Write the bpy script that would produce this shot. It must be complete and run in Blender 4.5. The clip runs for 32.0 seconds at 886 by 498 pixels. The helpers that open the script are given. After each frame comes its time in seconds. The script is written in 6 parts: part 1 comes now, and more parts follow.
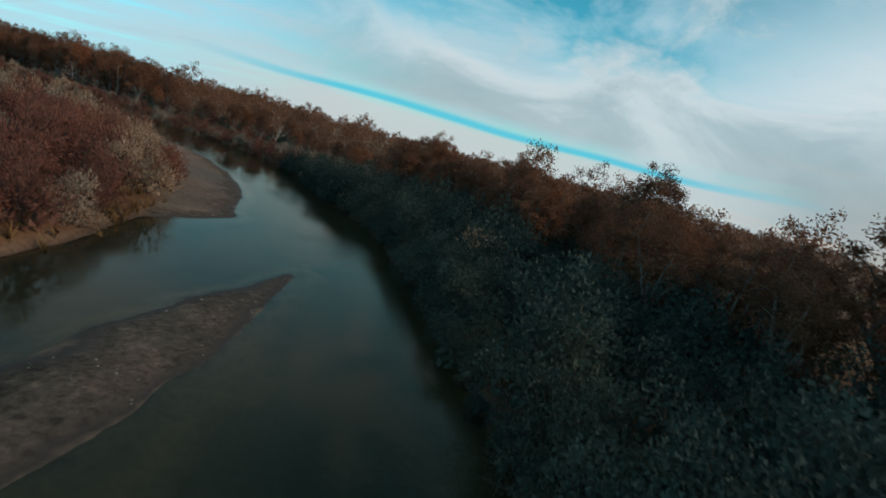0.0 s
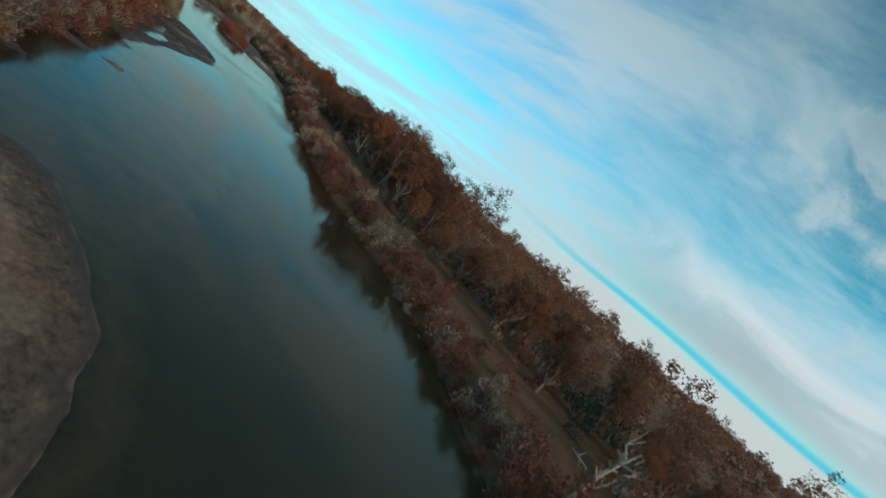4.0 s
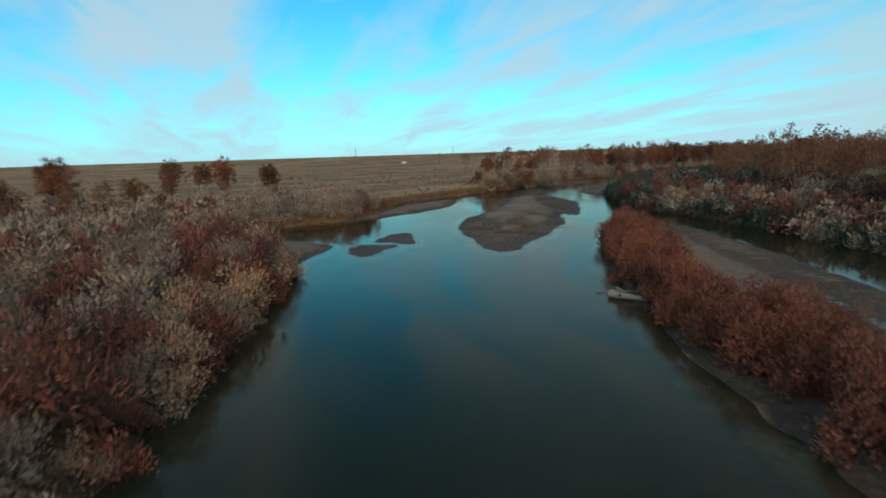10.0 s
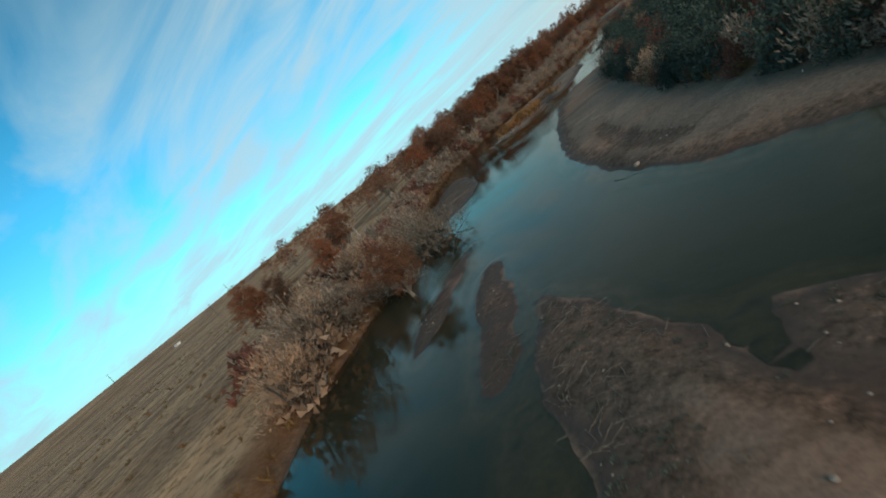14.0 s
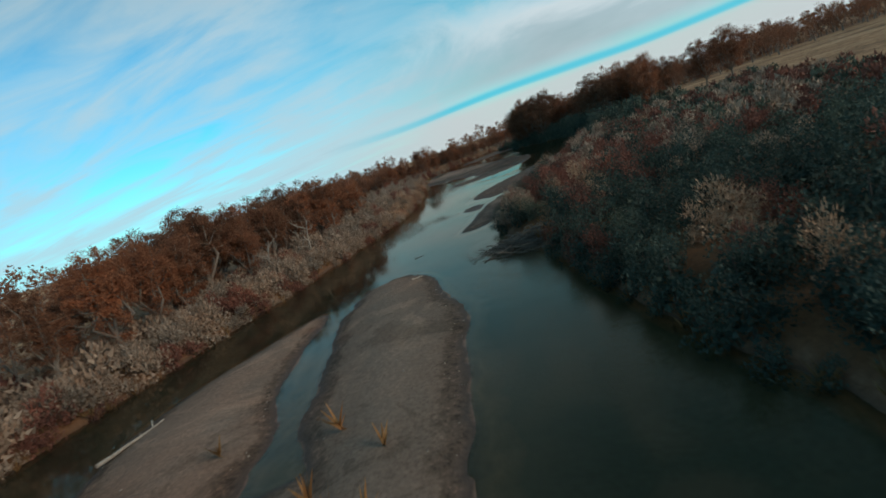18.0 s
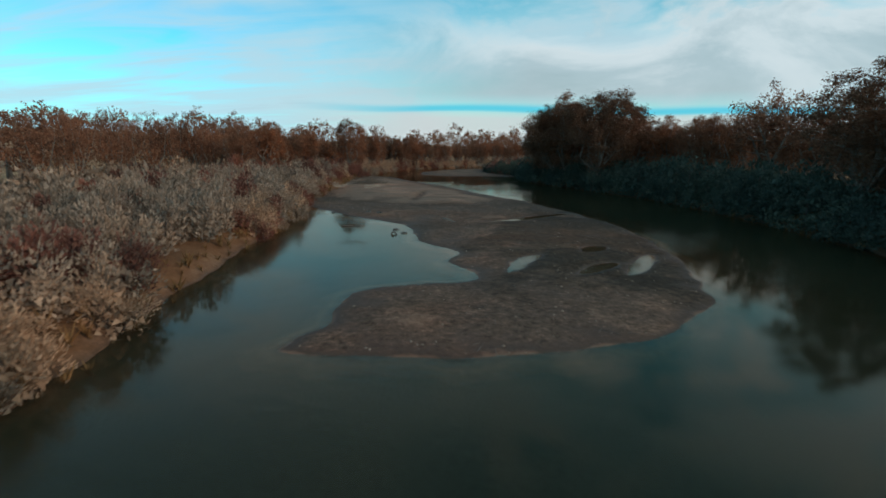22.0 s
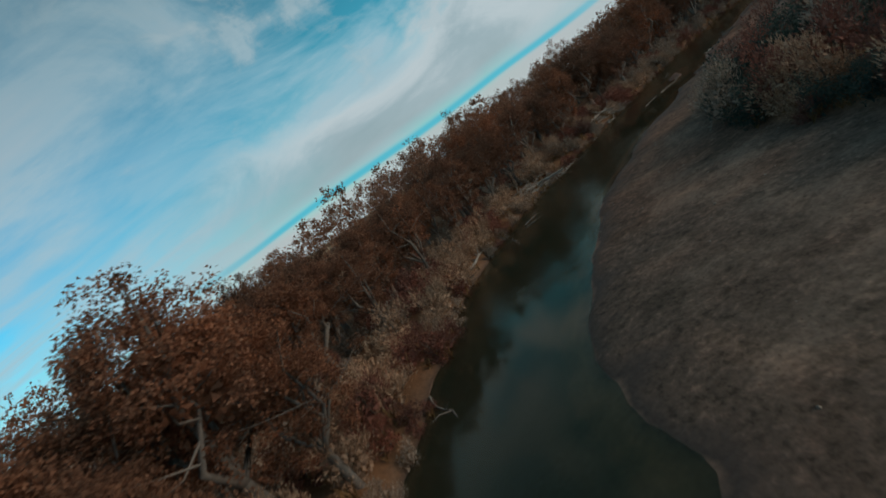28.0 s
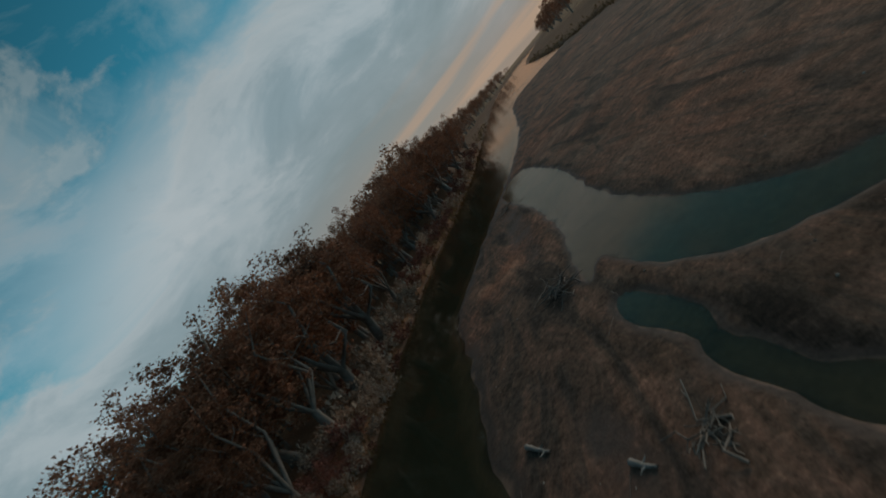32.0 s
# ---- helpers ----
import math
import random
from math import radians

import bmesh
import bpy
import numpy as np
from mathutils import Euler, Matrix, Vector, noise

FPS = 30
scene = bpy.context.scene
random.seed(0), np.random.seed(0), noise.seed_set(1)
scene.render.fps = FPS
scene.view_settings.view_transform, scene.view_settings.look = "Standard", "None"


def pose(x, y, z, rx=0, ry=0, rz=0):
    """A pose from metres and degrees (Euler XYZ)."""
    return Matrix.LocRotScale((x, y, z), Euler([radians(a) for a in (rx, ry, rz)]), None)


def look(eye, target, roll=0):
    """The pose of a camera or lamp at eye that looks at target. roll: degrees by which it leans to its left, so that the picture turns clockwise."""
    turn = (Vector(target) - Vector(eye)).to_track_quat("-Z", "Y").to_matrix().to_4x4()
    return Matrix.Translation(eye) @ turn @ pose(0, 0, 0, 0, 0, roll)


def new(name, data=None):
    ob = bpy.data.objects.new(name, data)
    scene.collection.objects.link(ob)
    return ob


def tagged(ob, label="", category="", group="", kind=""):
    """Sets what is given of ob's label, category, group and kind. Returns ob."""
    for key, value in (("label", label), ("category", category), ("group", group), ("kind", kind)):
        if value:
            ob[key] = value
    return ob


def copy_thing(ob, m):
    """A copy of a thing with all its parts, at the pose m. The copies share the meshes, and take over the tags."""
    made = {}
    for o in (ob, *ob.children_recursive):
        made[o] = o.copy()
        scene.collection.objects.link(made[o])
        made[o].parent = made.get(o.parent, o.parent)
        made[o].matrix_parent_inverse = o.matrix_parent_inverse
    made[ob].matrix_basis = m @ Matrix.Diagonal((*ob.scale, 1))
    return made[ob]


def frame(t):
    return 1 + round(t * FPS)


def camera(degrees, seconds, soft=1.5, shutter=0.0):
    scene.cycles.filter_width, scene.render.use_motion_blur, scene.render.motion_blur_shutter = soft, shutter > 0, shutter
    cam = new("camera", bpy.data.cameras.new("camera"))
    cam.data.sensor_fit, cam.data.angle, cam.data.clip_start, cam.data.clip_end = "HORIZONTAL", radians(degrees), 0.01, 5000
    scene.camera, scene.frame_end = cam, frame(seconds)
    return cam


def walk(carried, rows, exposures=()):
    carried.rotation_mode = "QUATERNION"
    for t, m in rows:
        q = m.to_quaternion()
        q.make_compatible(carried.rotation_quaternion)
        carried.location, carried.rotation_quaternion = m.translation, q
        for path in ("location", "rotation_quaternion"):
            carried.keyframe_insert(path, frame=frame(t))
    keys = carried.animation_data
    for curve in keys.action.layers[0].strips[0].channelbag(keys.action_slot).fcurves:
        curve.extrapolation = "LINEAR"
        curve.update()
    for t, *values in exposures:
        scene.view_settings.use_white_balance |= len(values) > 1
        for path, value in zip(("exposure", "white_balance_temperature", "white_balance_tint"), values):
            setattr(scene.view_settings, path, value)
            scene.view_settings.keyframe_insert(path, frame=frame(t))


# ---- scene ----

# ---------------------------------------------------------------- camera
# seconds, place, pitch, roll, yaw of the drone
PATH = [
    (0.0, 0.00, 0.00, 9.47, 0.00, -10.46, -14.97),
    (0.5, -0.39, 10.21, 9.38, 3.01, -9.05, -21.25),
    (1.0, -1.58, 20.15, 9.38, 6.09, -7.23, -28.65),
    (1.5, -3.85, 30.45, 9.57, 10.49, -6.92, -34.87),
    (2.0, -7.27, 40.70, 9.74, 15.96, -7.10, -38.22),
    (2.5, -11.54, 50.61, 9.83, 22.06, -7.55, -39.33),
    (3.0, -16.47, 59.87, 9.90, 27.25, -7.54, -39.32),
    (3.5, -22.88, 68.56, 9.39, 31.07, -6.63, -40.16),
    (5.5, -70.27, 98.46, 10.16, 46.74, -10.80, -43.90),
    (6.0, -80.67, 106.27, 9.71, 52.08, -11.39, -41.52),
    (6.5, -92.18, 113.49, 9.91, 57.17, -11.55, -37.40),
    (7.0, -103.92, 119.75, 9.85, 61.31, -10.85, -33.08),
    (7.5, -115.99, 125.05, 9.48, 64.91, -10.51, -28.30),
    (8.0, -130.01, 130.22, 9.26, 67.99, -9.97, -22.90),
    (8.5, -143.49, 135.19, 9.32, 70.06, -9.49, -16.94),
    (9.0, -156.87, 139.44, 9.32, 70.69, -9.24, -10.66),
    (9.5, -170.20, 143.36, 9.30, 69.90, -9.24, -4.30),
    (10.0, -183.97, 147.76, 9.43, 68.47, -9.79, 2.08),
    (10.5, -198.59, 152.54, 9.40, 67.09, -10.12, 7.81),
    (11.0, -212.64, 157.90, 9.32, 65.65, -10.28, 12.51),
    (11.5, -224.81, 162.05, 9.33, 62.74, -10.30, 18.42),
    (12.0, -238.41, 168.67, 9.19, 59.61, -9.44, 25.93),
    (12.5, -251.97, 176.41, 9.30, 56.10, -8.55, 32.47),
    (13.0, -264.65, 185.46, 9.53, 51.54, -9.49, 37.23),
    (13.5, -276.69, 195.24, 9.68, 45.50, -11.77, 39.14),
    (14.0, -286.94, 204.53, 9.61, 39.56, -13.52, 38.56),
    (14.5, -296.58, 215.01, 9.61, 33.85, -14.28, 37.30),
    (15.0, -305.33, 226.82, 9.32, 28.92, -14.08, 36.04),
    (15.5, -312.55, 238.57, 9.53, 24.73, -13.53, 33.56),
    (17.5, -326.65, 282.04, 10.22, 17.59, -10.34, 21.70),
    (18.0, -331.25, 295.28, 10.00, 15.58, -10.59, 19.19),
    (18.5, -335.28, 308.26, 9.83, 13.21, -10.94, 15.85),
    (19.0, -339.59, 322.28, 9.86, 11.10, -10.73, 9.23),
    (19.5, -343.73, 337.15, 9.80, 9.95, -10.58, 7.06),
    (20.0, -347.95, 352.13, 9.53, 9.15, -10.65, 5.47),
    (20.5, -351.52, 367.38, 9.69, 8.90, -11.44, 3.68),
    (21.0, -355.01, 383.38, 9.57, 9.02, -12.08, 1.30),
    (21.5, -358.11, 398.94, 8.96, 9.83, -11.94, 0.26),
    (22.0, -361.61, 414.76, 8.66, 11.18, -11.29, -1.08),
    (22.5, -365.84, 430.94, 9.40, 12.06, -11.15, -2.69),
    (23.0, -370.53, 449.10, 9.26, 12.92, -10.78, -3.40),
    (23.5, -375.25, 466.29, 9.13, 13.64, -10.52, -3.92),
    (24.0, -379.77, 482.77, 9.36, 13.79, -10.95, -3.98),
    (24.5, -383.72, 499.43, 9.55, 14.37, -11.74, -4.14),
    (26.5, -400.29, 554.70, 9.63, 7.32, -11.58, 19.59),
    (27.0, -403.03, 566.66, 9.53, 2.33, -12.22, 26.75),
    (27.5, -403.56, 578.83, 9.55, -1.28, -11.06, 30.55),
    (28.0, -402.41, 591.83, 9.50, -5.96, -9.93, 36.06),
    (28.5, -400.25, 604.02, 9.56, -11.62, -9.64, 39.98),
    (29.0, -396.78, 615.45, 9.71, -18.85, -10.62, 42.17),
    (29.5, -392.03, 626.58, 9.57, -26.91, -10.55, 44.65),
    (30.0, -386.28, 636.14, 9.25, -34.84, -10.45, 48.94),
    (30.5, -379.06, 644.80, 9.36, -44.31, -12.21, 51.27),
    (31.0, -370.29, 651.60, 9.36, -51.02, -11.52, 52.02),
    (31.5, -361.18, 657.11, 9.66, -59.29, -11.24, 51.75),
    (32.0, -350.14, 661.24, 9.76, -65.28, -11.23, 49.97),
]
cam = camera(82.0, 32.0, soft=1.75, shutter=0.12)
EXPOSE = [(0.0, 0.0), (5.0, 0.05), (12.0, 0.05), (14.5, 0.1), (18.0, 0.02), (19.0, 0.02), (20.0, 0.17), (21.0, 0.17), (22.5, 0.08), (24.5, 0.12), (27.0, -0.1), (28.0, -0.28), (29.0, -0.36), (30.0, -0.48), (31.0, -0.70), (32.0, -0.75)]
walk(cam, [(t, pose(x, y, z, 90 + p, r, w)) for t, x, y, z, w, p, r in PATH], EXPOSE)

# ---------------------------------------------------------------- light
SUN_AZ, SUN_EL = 108.0, 22.0      # degrees clockwise from +y, and above the horizon


def math_node(nt, op, a, b=None, clamp=False):
    n = nt.nodes.new("ShaderNodeMath")
    n.operation, n.use_clamp = op, clamp
    for i, v in enumerate((a, b)):
        if v is None:
            continue
        if isinstance(v, (int, float)):
            n.inputs[i].default_value = v
        else:
            nt.links.new(v, n.inputs[i])
    return n.outputs[0]


def mix_color(nt, fac, a, b, blend="MIX"):
    n = nt.nodes.new("ShaderNodeMix")
    n.data_type, n.blend_type = "RGBA", blend
    for i, v in ((0, fac), (6, a), (7, b)):
        if isinstance(v, (int, float)):
            n.inputs[i].default_value = v
        elif isinstance(v, tuple):
            n.inputs[i].default_value = (*v, 1) if len(v) == 3 else v
        else:
            nt.links.new(v, n.inputs[i])
    return n.outputs[2]


def ramp(nt, fac, stops):
    n = nt.nodes.new("ShaderNodeValToRGB")
    cr = n.color_ramp
    while len(cr.elements) < len(stops):
        cr.elements.new(0.5)
    for e, (p, c) in zip(cr.elements, stops):
        e.position, e.color = p, (*c, 1) if not isinstance(c, (int, float)) else (c, c, c, 1)
    nt.links.new(fac, n.inputs[0])
    return n.outputs[0]


def noise_tex(nt, vec, scale, detail=4.0, rough=0.55, dist=0.0):
    n = nt.nodes.new("ShaderNodeTexNoise")
    n.inputs["Scale"].default_value, n.inputs["Detail"].default_value = scale, detail
    n.inputs["Roughness"].default_value, n.inputs["Distortion"].default_value = rough, dist
    nt.links.new(vec, n.inputs["Vector"])
    return n.outputs["Fac"]


world = bpy.data.worlds.new("evening_sky")
scene.world = world
world.use_nodes = True
wt = world.node_tree
wt.nodes.clear()
w_out = wt.nodes.new("ShaderNodeOutputWorld")
w_bg = wt.nodes.new("ShaderNodeBackground")
sky = wt.nodes.new("ShaderNodeTexSky")
sky.sky_type, sky.sun_disc = "NISHITA", False
sky.sun_elevation, sky.sun_rotation = radians(SUN_EL), radians(SUN_AZ)
sky.altitude, sky.air_density, sky.dust_density, sky.ozone_density = 1200, 1.0, 0.6, 2.0
w_tc = wt.nodes.new("ShaderNodeTexCoord")
w_sep = wt.nodes.new("ShaderNodeSeparateXYZ")
wt.links.new(w_tc.outputs["Generated"], w_sep.inputs[0])
w_up = math_node(wt, "MAXIMUM", w_sep.outputs[2], 0.0)
w_den = math_node(wt, "ADD", w_up, 0.10)
w_u = math_node(wt, "DIVIDE", w_sep.outputs[0], w_den)
w_v = math_node(wt, "DIVIDE", w_sep.outputs[1], w_den)
w_vec = wt.nodes.new("ShaderNodeCombineXYZ")
wt.links.new(w_u, w_vec.inputs[0]), wt.links.new(w_v, w_vec.inputs[1])
w_map = wt.nodes.new("ShaderNodeMapping")
w_map.inputs["Rotation"].default_value = (0, 0, radians(-32))
w_map.inputs["Scale"].default_value = (0.42, 1.25, 1)
wt.links.new(w_vec.outputs[0], w_map.inputs[0])
cl_big = noise_tex(wt, w_map.outputs[0], 0.55, 3, 0.5, 0.4)
cl_fine = noise_tex(wt, w_map.outputs[0], 1.7, 9, 0.58, 0.6)
cl_sum = math_node(wt, "ADD", math_node(wt, "MULTIPLY", cl_big, 0.6), math_node(wt, "MULTIPLY", cl_fine, 0.55))
# the cloud sheet is thicker towards the sun
w_sun = math_node(wt, "ADD", math_node(wt, "MULTIPLY", w_sep.outputs[0], 0.97), math_node(wt, "MULTIPLY", w_sep.outputs[1], 0.26))
w_side = math_node(wt, "ADD", math_node(wt, "MULTIPLY", w_sep.outputs[0], 0.62), math_node(wt, "MULTIPLY", w_sep.outputs[1], 0.78))
w_stretch = wt.nodes.new("ShaderNodeMapping")
w_stretch.inputs["Scale"].default_value = (1, 1, 2.2)
wt.links.new(w_tc.outputs["Generated"], w_stretch.inputs[0])
puff = noise_tex(wt, w_stretch.outputs[0], 3.2, 10, 0.60, 0.5)
puff_wide = noise_tex(wt, w_stretch.outputs[0], 1.3, 2, 0.5)
heap = math_node(wt, "ADD", math_node(wt, "MULTIPLY", puff, 0.75), math_node(wt, "MULTIPLY", cl_big, 0.32))
w_half = ramp(wt, w_side, [(0.25, 0.0), (0.75, 1.0)])
cl_sum = mix_color(wt, w_half, cl_sum, math_node(wt, "SUBTRACT", heap, 0.04))
cl_sum = math_node(wt, "SUBTRACT", cl_sum, math_node(wt, "MULTIPLY", math_node(wt, "MAXIMUM", math_node(wt, "MULTIPLY", w_sep.outputs[0], -1.0), 0.0), ramp(wt, w_side, [(0.0, 0.045), (0.45, 0.0)])))
cl_sum = math_node(wt, "ADD", cl_sum, ramp(wt, w_sun, [(0.35, 0.0), (0.80, 0.035)]))
cl_sum = math_node(wt, "ADD", cl_sum, ramp(wt, w_sep.outputs[1], [(0.35, 0.0), (0.80, 0.055)]))
cl_mask = ramp(wt, cl_sum, [(0.47, 0.0), (0.63, 0.80), (0.80, 1.0)])
cl_grey = ramp(wt, cl_sum, [(0.56, (0.50, 0.76, 0.88)), (0.70, (0.57, 0.74, 0.83)), (0.88, (0.36, 0.50, 0.56))])
sky_col = mix_color(wt, 1.0, sky.outputs[0], mix_color(wt, w_half, (0.40, 1.72, 1.80), (0.46, 1.80, 1.52)), "MULTIPLY")
sky_scaled = mix_color(wt, 1.0, sky_col, (0.11, 0.11, 0.11), "MULTIPLY")
w_col = mix_color(wt, cl_mask, sky_scaled, cl_grey)
# a bank of billowing cloud stands over the northern and eastern horizon
b_top = math_node(wt, "ADD", w_up, math_node(wt, "MULTIPLY", math_node(wt, "SUBTRACT", puff, 0.5), 0.42))
b_top = math_node(wt, "ADD", b_top, math_node(wt, "MULTIPLY", math_node(wt, "SUBTRACT", puff_wide, 0.5), 0.30))
b_mask = math_node(wt, "MULTIPLY", ramp(wt, b_top, [(0.25, 1.0), (0.31, 0.0)]), ramp(wt, w_up, [(0.075, 0.0), (0.10, 1.0)]))
b_mask = math_node(wt, "MULTIPLY", b_mask, ramp(wt, w_side, [(0.45, 0.0), (0.75, 0.95)]))
b_low = math_node(wt, "MULTIPLY", ramp(wt, w_sun, [(0.55, 0.0), (0.80, 0.97)]), ramp(wt, b_top, [(0.30, 1.0), (0.40, 0.0)]))
b_mask = math_node(wt, "MAXIMUM", b_mask, b_low)
b_shade = math_node(wt, "ADD", math_node(wt, "MULTIPLY", b_top, 2.1), math_node(wt, "MULTIPLY", puff, 0.35))
b_col = ramp(wt, b_shade, [(0.30, (0.36, 0.49, 0.54)), (0.52, (0.46, 0.60, 0.66)), (0.66, (0.67, 0.79, 0.84)), (0.85, (0.79, 0.89, 0.93))])
w_col = mix_color(wt, b_mask, w_col, b_col)
# small ragged clouds hang under the sheet to the north and east
w_rag = wt.nodes.new("ShaderNodeMapping")
w_rag.inputs["Scale"].default_value = (1, 1, 1.7)
wt.links.new(w_tc.outputs["Generated"], w_rag.inputs[0])
rag = noise_tex(wt, w_rag.outputs[0], 5.2, 9, 0.56, 0.35)
rag_mask = math_node(wt, "MULTIPLY", ramp(wt, rag, [(0.54, 0.0), (0.62, 0.6)]), math_node(wt, "MULTIPLY", w_half, ramp(wt, w_up, [(0.12, 0.0), (0.22, 1.0)])))
w_col = mix_color(wt, rag_mask, w_col, ramp(wt, rag, [(0.55, (0.44, 0.62, 0.70)), (0.64, (0.66, 0.79, 0.84)), (0.74, (0.56, 0.70, 0.76))]))
# the sky deepens overhead
w_col = mix_color(wt, 1.0, w_col, ramp(wt, w_up, [(0.30, (1, 1, 1)), (0.58, (0.62, 0.65, 0.64)), (0.90, (0.45, 0.47, 0.46))]), "MULTIPLY")
w_lines = wt.nodes.new("ShaderNodeMapping")
w_lines.inputs["Scale"].default_value = (1, 1, 14)
wt.links.new(w_tc.outputs["Generated"], w_lines.inputs[0])
# a clear strip low over the sunward horizon, and pale haze under it
w_strip = ramp(wt, math_node(wt, "ADD", w_up, math_node(wt, "MULTIPLY", math_node(wt, "SUBTRACT", puff_wide, 0.5), 0.06)), [(0.066, 0.0), (0.071, 1.0), (0.077, 1.0), (0.084, 0.0)])
w_strip = math_node(wt, "MULTIPLY", w_strip, math_node(wt, "MULTIPLY", ramp(wt, w_side, [(0.40, 0.0), (0.62, 0.95)]), ramp(wt, w_sun, [(0.62, 1.0), (0.80, 0.0)])))
w_haze = ramp(wt, w_up, [(0.0, 0.92), (0.06, 0.55), (0.14, 0.15), (0.26, 0.0)])
w_warm = ramp(wt, w_sun, [(0.2, (0.51, 0.82, 0.96)), (0.66, (0.62, 0.75, 0.78)), (0.78, (0.47, 0.53, 0.55)), (0.95, (0.62, 0.47, 0.36))])
w_warm = mix_color(wt, math_node(wt, "MULTIPLY", ramp(wt, w_side, [(0.30, 0.0), (0.58, 1.0)]), ramp(wt, w_sun, [(0.55, 1.0), (0.75, 0.0)])), w_warm, (0.58, 0.71, 0.74))
w_col = mix_color(wt, w_haze, w_col, w_warm)
# thin lit streaks of cloud close to the sun
w_line = noise_tex(wt, w_lines.outputs[0], 2.0, 3, 0.5)
w_glow = math_node(wt, "MULTIPLY", ramp(wt, w_line, [(0.50, 0.0), (0.62, 0.75)]), math_node(wt, "MULTIPLY", ramp(wt, w_sun, [(0.62, 0.0), (0.82, 1.0)]), ramp(wt, w_up, [(0.0, 1.0), (0.06, 0.9), (0.14, 0.0)])))
w_col = mix_color(wt, w_glow, w_col, (0.86, 0.60, 0.42))
w_under = math_node(wt, "MULTIPLY", ramp(wt, w_up, [(0.055, 0.85), (0.075, 0.0)]), math_node(wt, "MULTIPLY", ramp(wt, w_side, [(0.40, 0.0), (0.62, 1.0)]), ramp(wt, w_sun, [(0.62, 1.0), (0.80, 0.0)])))
w_col = mix_color(wt, w_under, w_col, (0.66, 0.72, 0.73))
w_col = mix_color(wt, w_strip, w_col, (0.10, 0.66, 0.85))
wt.links.new(w_col, w_bg.inputs["Color"])
w_bg.inputs["Strength"].default_value = 0.85
wt.links.new(w_bg.outputs[0], w_out.inputs[0])

sun_data = bpy.data.lights.new("sun", "SUN")
sun_data.energy, sun_data.angle, sun_data.color = 1.7, radians(24), (1.0, 0.86, 0.70)
sun_ob = new("sun", sun_data)
_az, _el = radians(SUN_AZ), radians(SUN_EL)
sun_dir = Vector((math.sin(_az) * math.cos(_el), math.cos(_az) * math.cos(_el), math.sin(_el)))
sun_ob.matrix_world = look((0, 0, 200), Vector((0, 0, 200)) - sun_dir)

# ---------------------------------------------------------------- materials


def material(name):
    m = bpy.data.materials.new(name)
    m.use_nodes = True
    nt = m.node_tree
    return m, nt, nt.nodes["Principled BSDF"]


def foliage(name, c1, c2, c3, trans=0.22, speck=3.0):
    m, nt, b = material(name)
    geo, oi = nt.nodes.new("ShaderNodeNewGeometry"), nt.nodes.new("ShaderNodeObjectInfo")
    tc = nt.nodes.new("ShaderNodeTexCoord")
    big = noise_tex(nt, tc.outputs["Object"], 0.55, 2)
    fine = noise_tex(nt, tc.outputs["Object"], speck, 3, 0.7)
    r = math_node(nt, "ADD", math_node(nt, "MULTIPLY", geo.outputs["Random Per Island"], 0.45), math_node(nt, "MULTIPLY", big, 0.5))
    r = math_node(nt, "ADD", r, math_node(nt, "MULTIPLY", math_node(nt, "SUBTRACT", fine, 0.5), 0.5))
    col = ramp(nt, r, [(0.1, c1), (0.5, c2), (0.9, c3)])
    tint = ramp(nt, oi.outputs["Random"], [(0.0, (0.62, 0.68, 0.70)), (0.5, (1, 1, 1)), (1.0, (1.28, 1.08, 0.92))])
    col = mix_color(nt, 1.0, col, tint, "MULTIPLY")
    # one plant differs from the next; dark tones also paint shaded gaps between crowns
    stand = noise_tex(nt, geo.outputs["Position"], 0.17, 3, 0.6, 0.4)
    col = mix_color(nt, 1.0, col, ramp(nt, stand, [(0.32, (0.50, 0.56, 0.58)), (0.45, (0.88, 0.90, 0.90)), (0.56, (1.05, 1.02, 0.98)), (0.68, (1.25, 1.14, 1.04))]), "MULTIPLY")
    nt.links.new(col, b.inputs["Base Color"])
    b.inputs["Roughness"].default_value = 0.8
    b.inputs["Specular IOR Level"].default_value = 0.15
    tr = nt.nodes.new("ShaderNodeBsdfTranslucent")
    nt.links.new(col, tr.inputs[0])
    mx = nt.nodes.new("ShaderNodeMixShader")
    mx.inputs[0].default_value = trans
    out = nt.nodes["Material Output"]
    nt.links.new(b.outputs[0], mx.inputs[1]), nt.links.new(tr.outputs[0], mx.inputs[2])
    nt.links.new(mx.outputs[0], out.inputs[0])
    return m


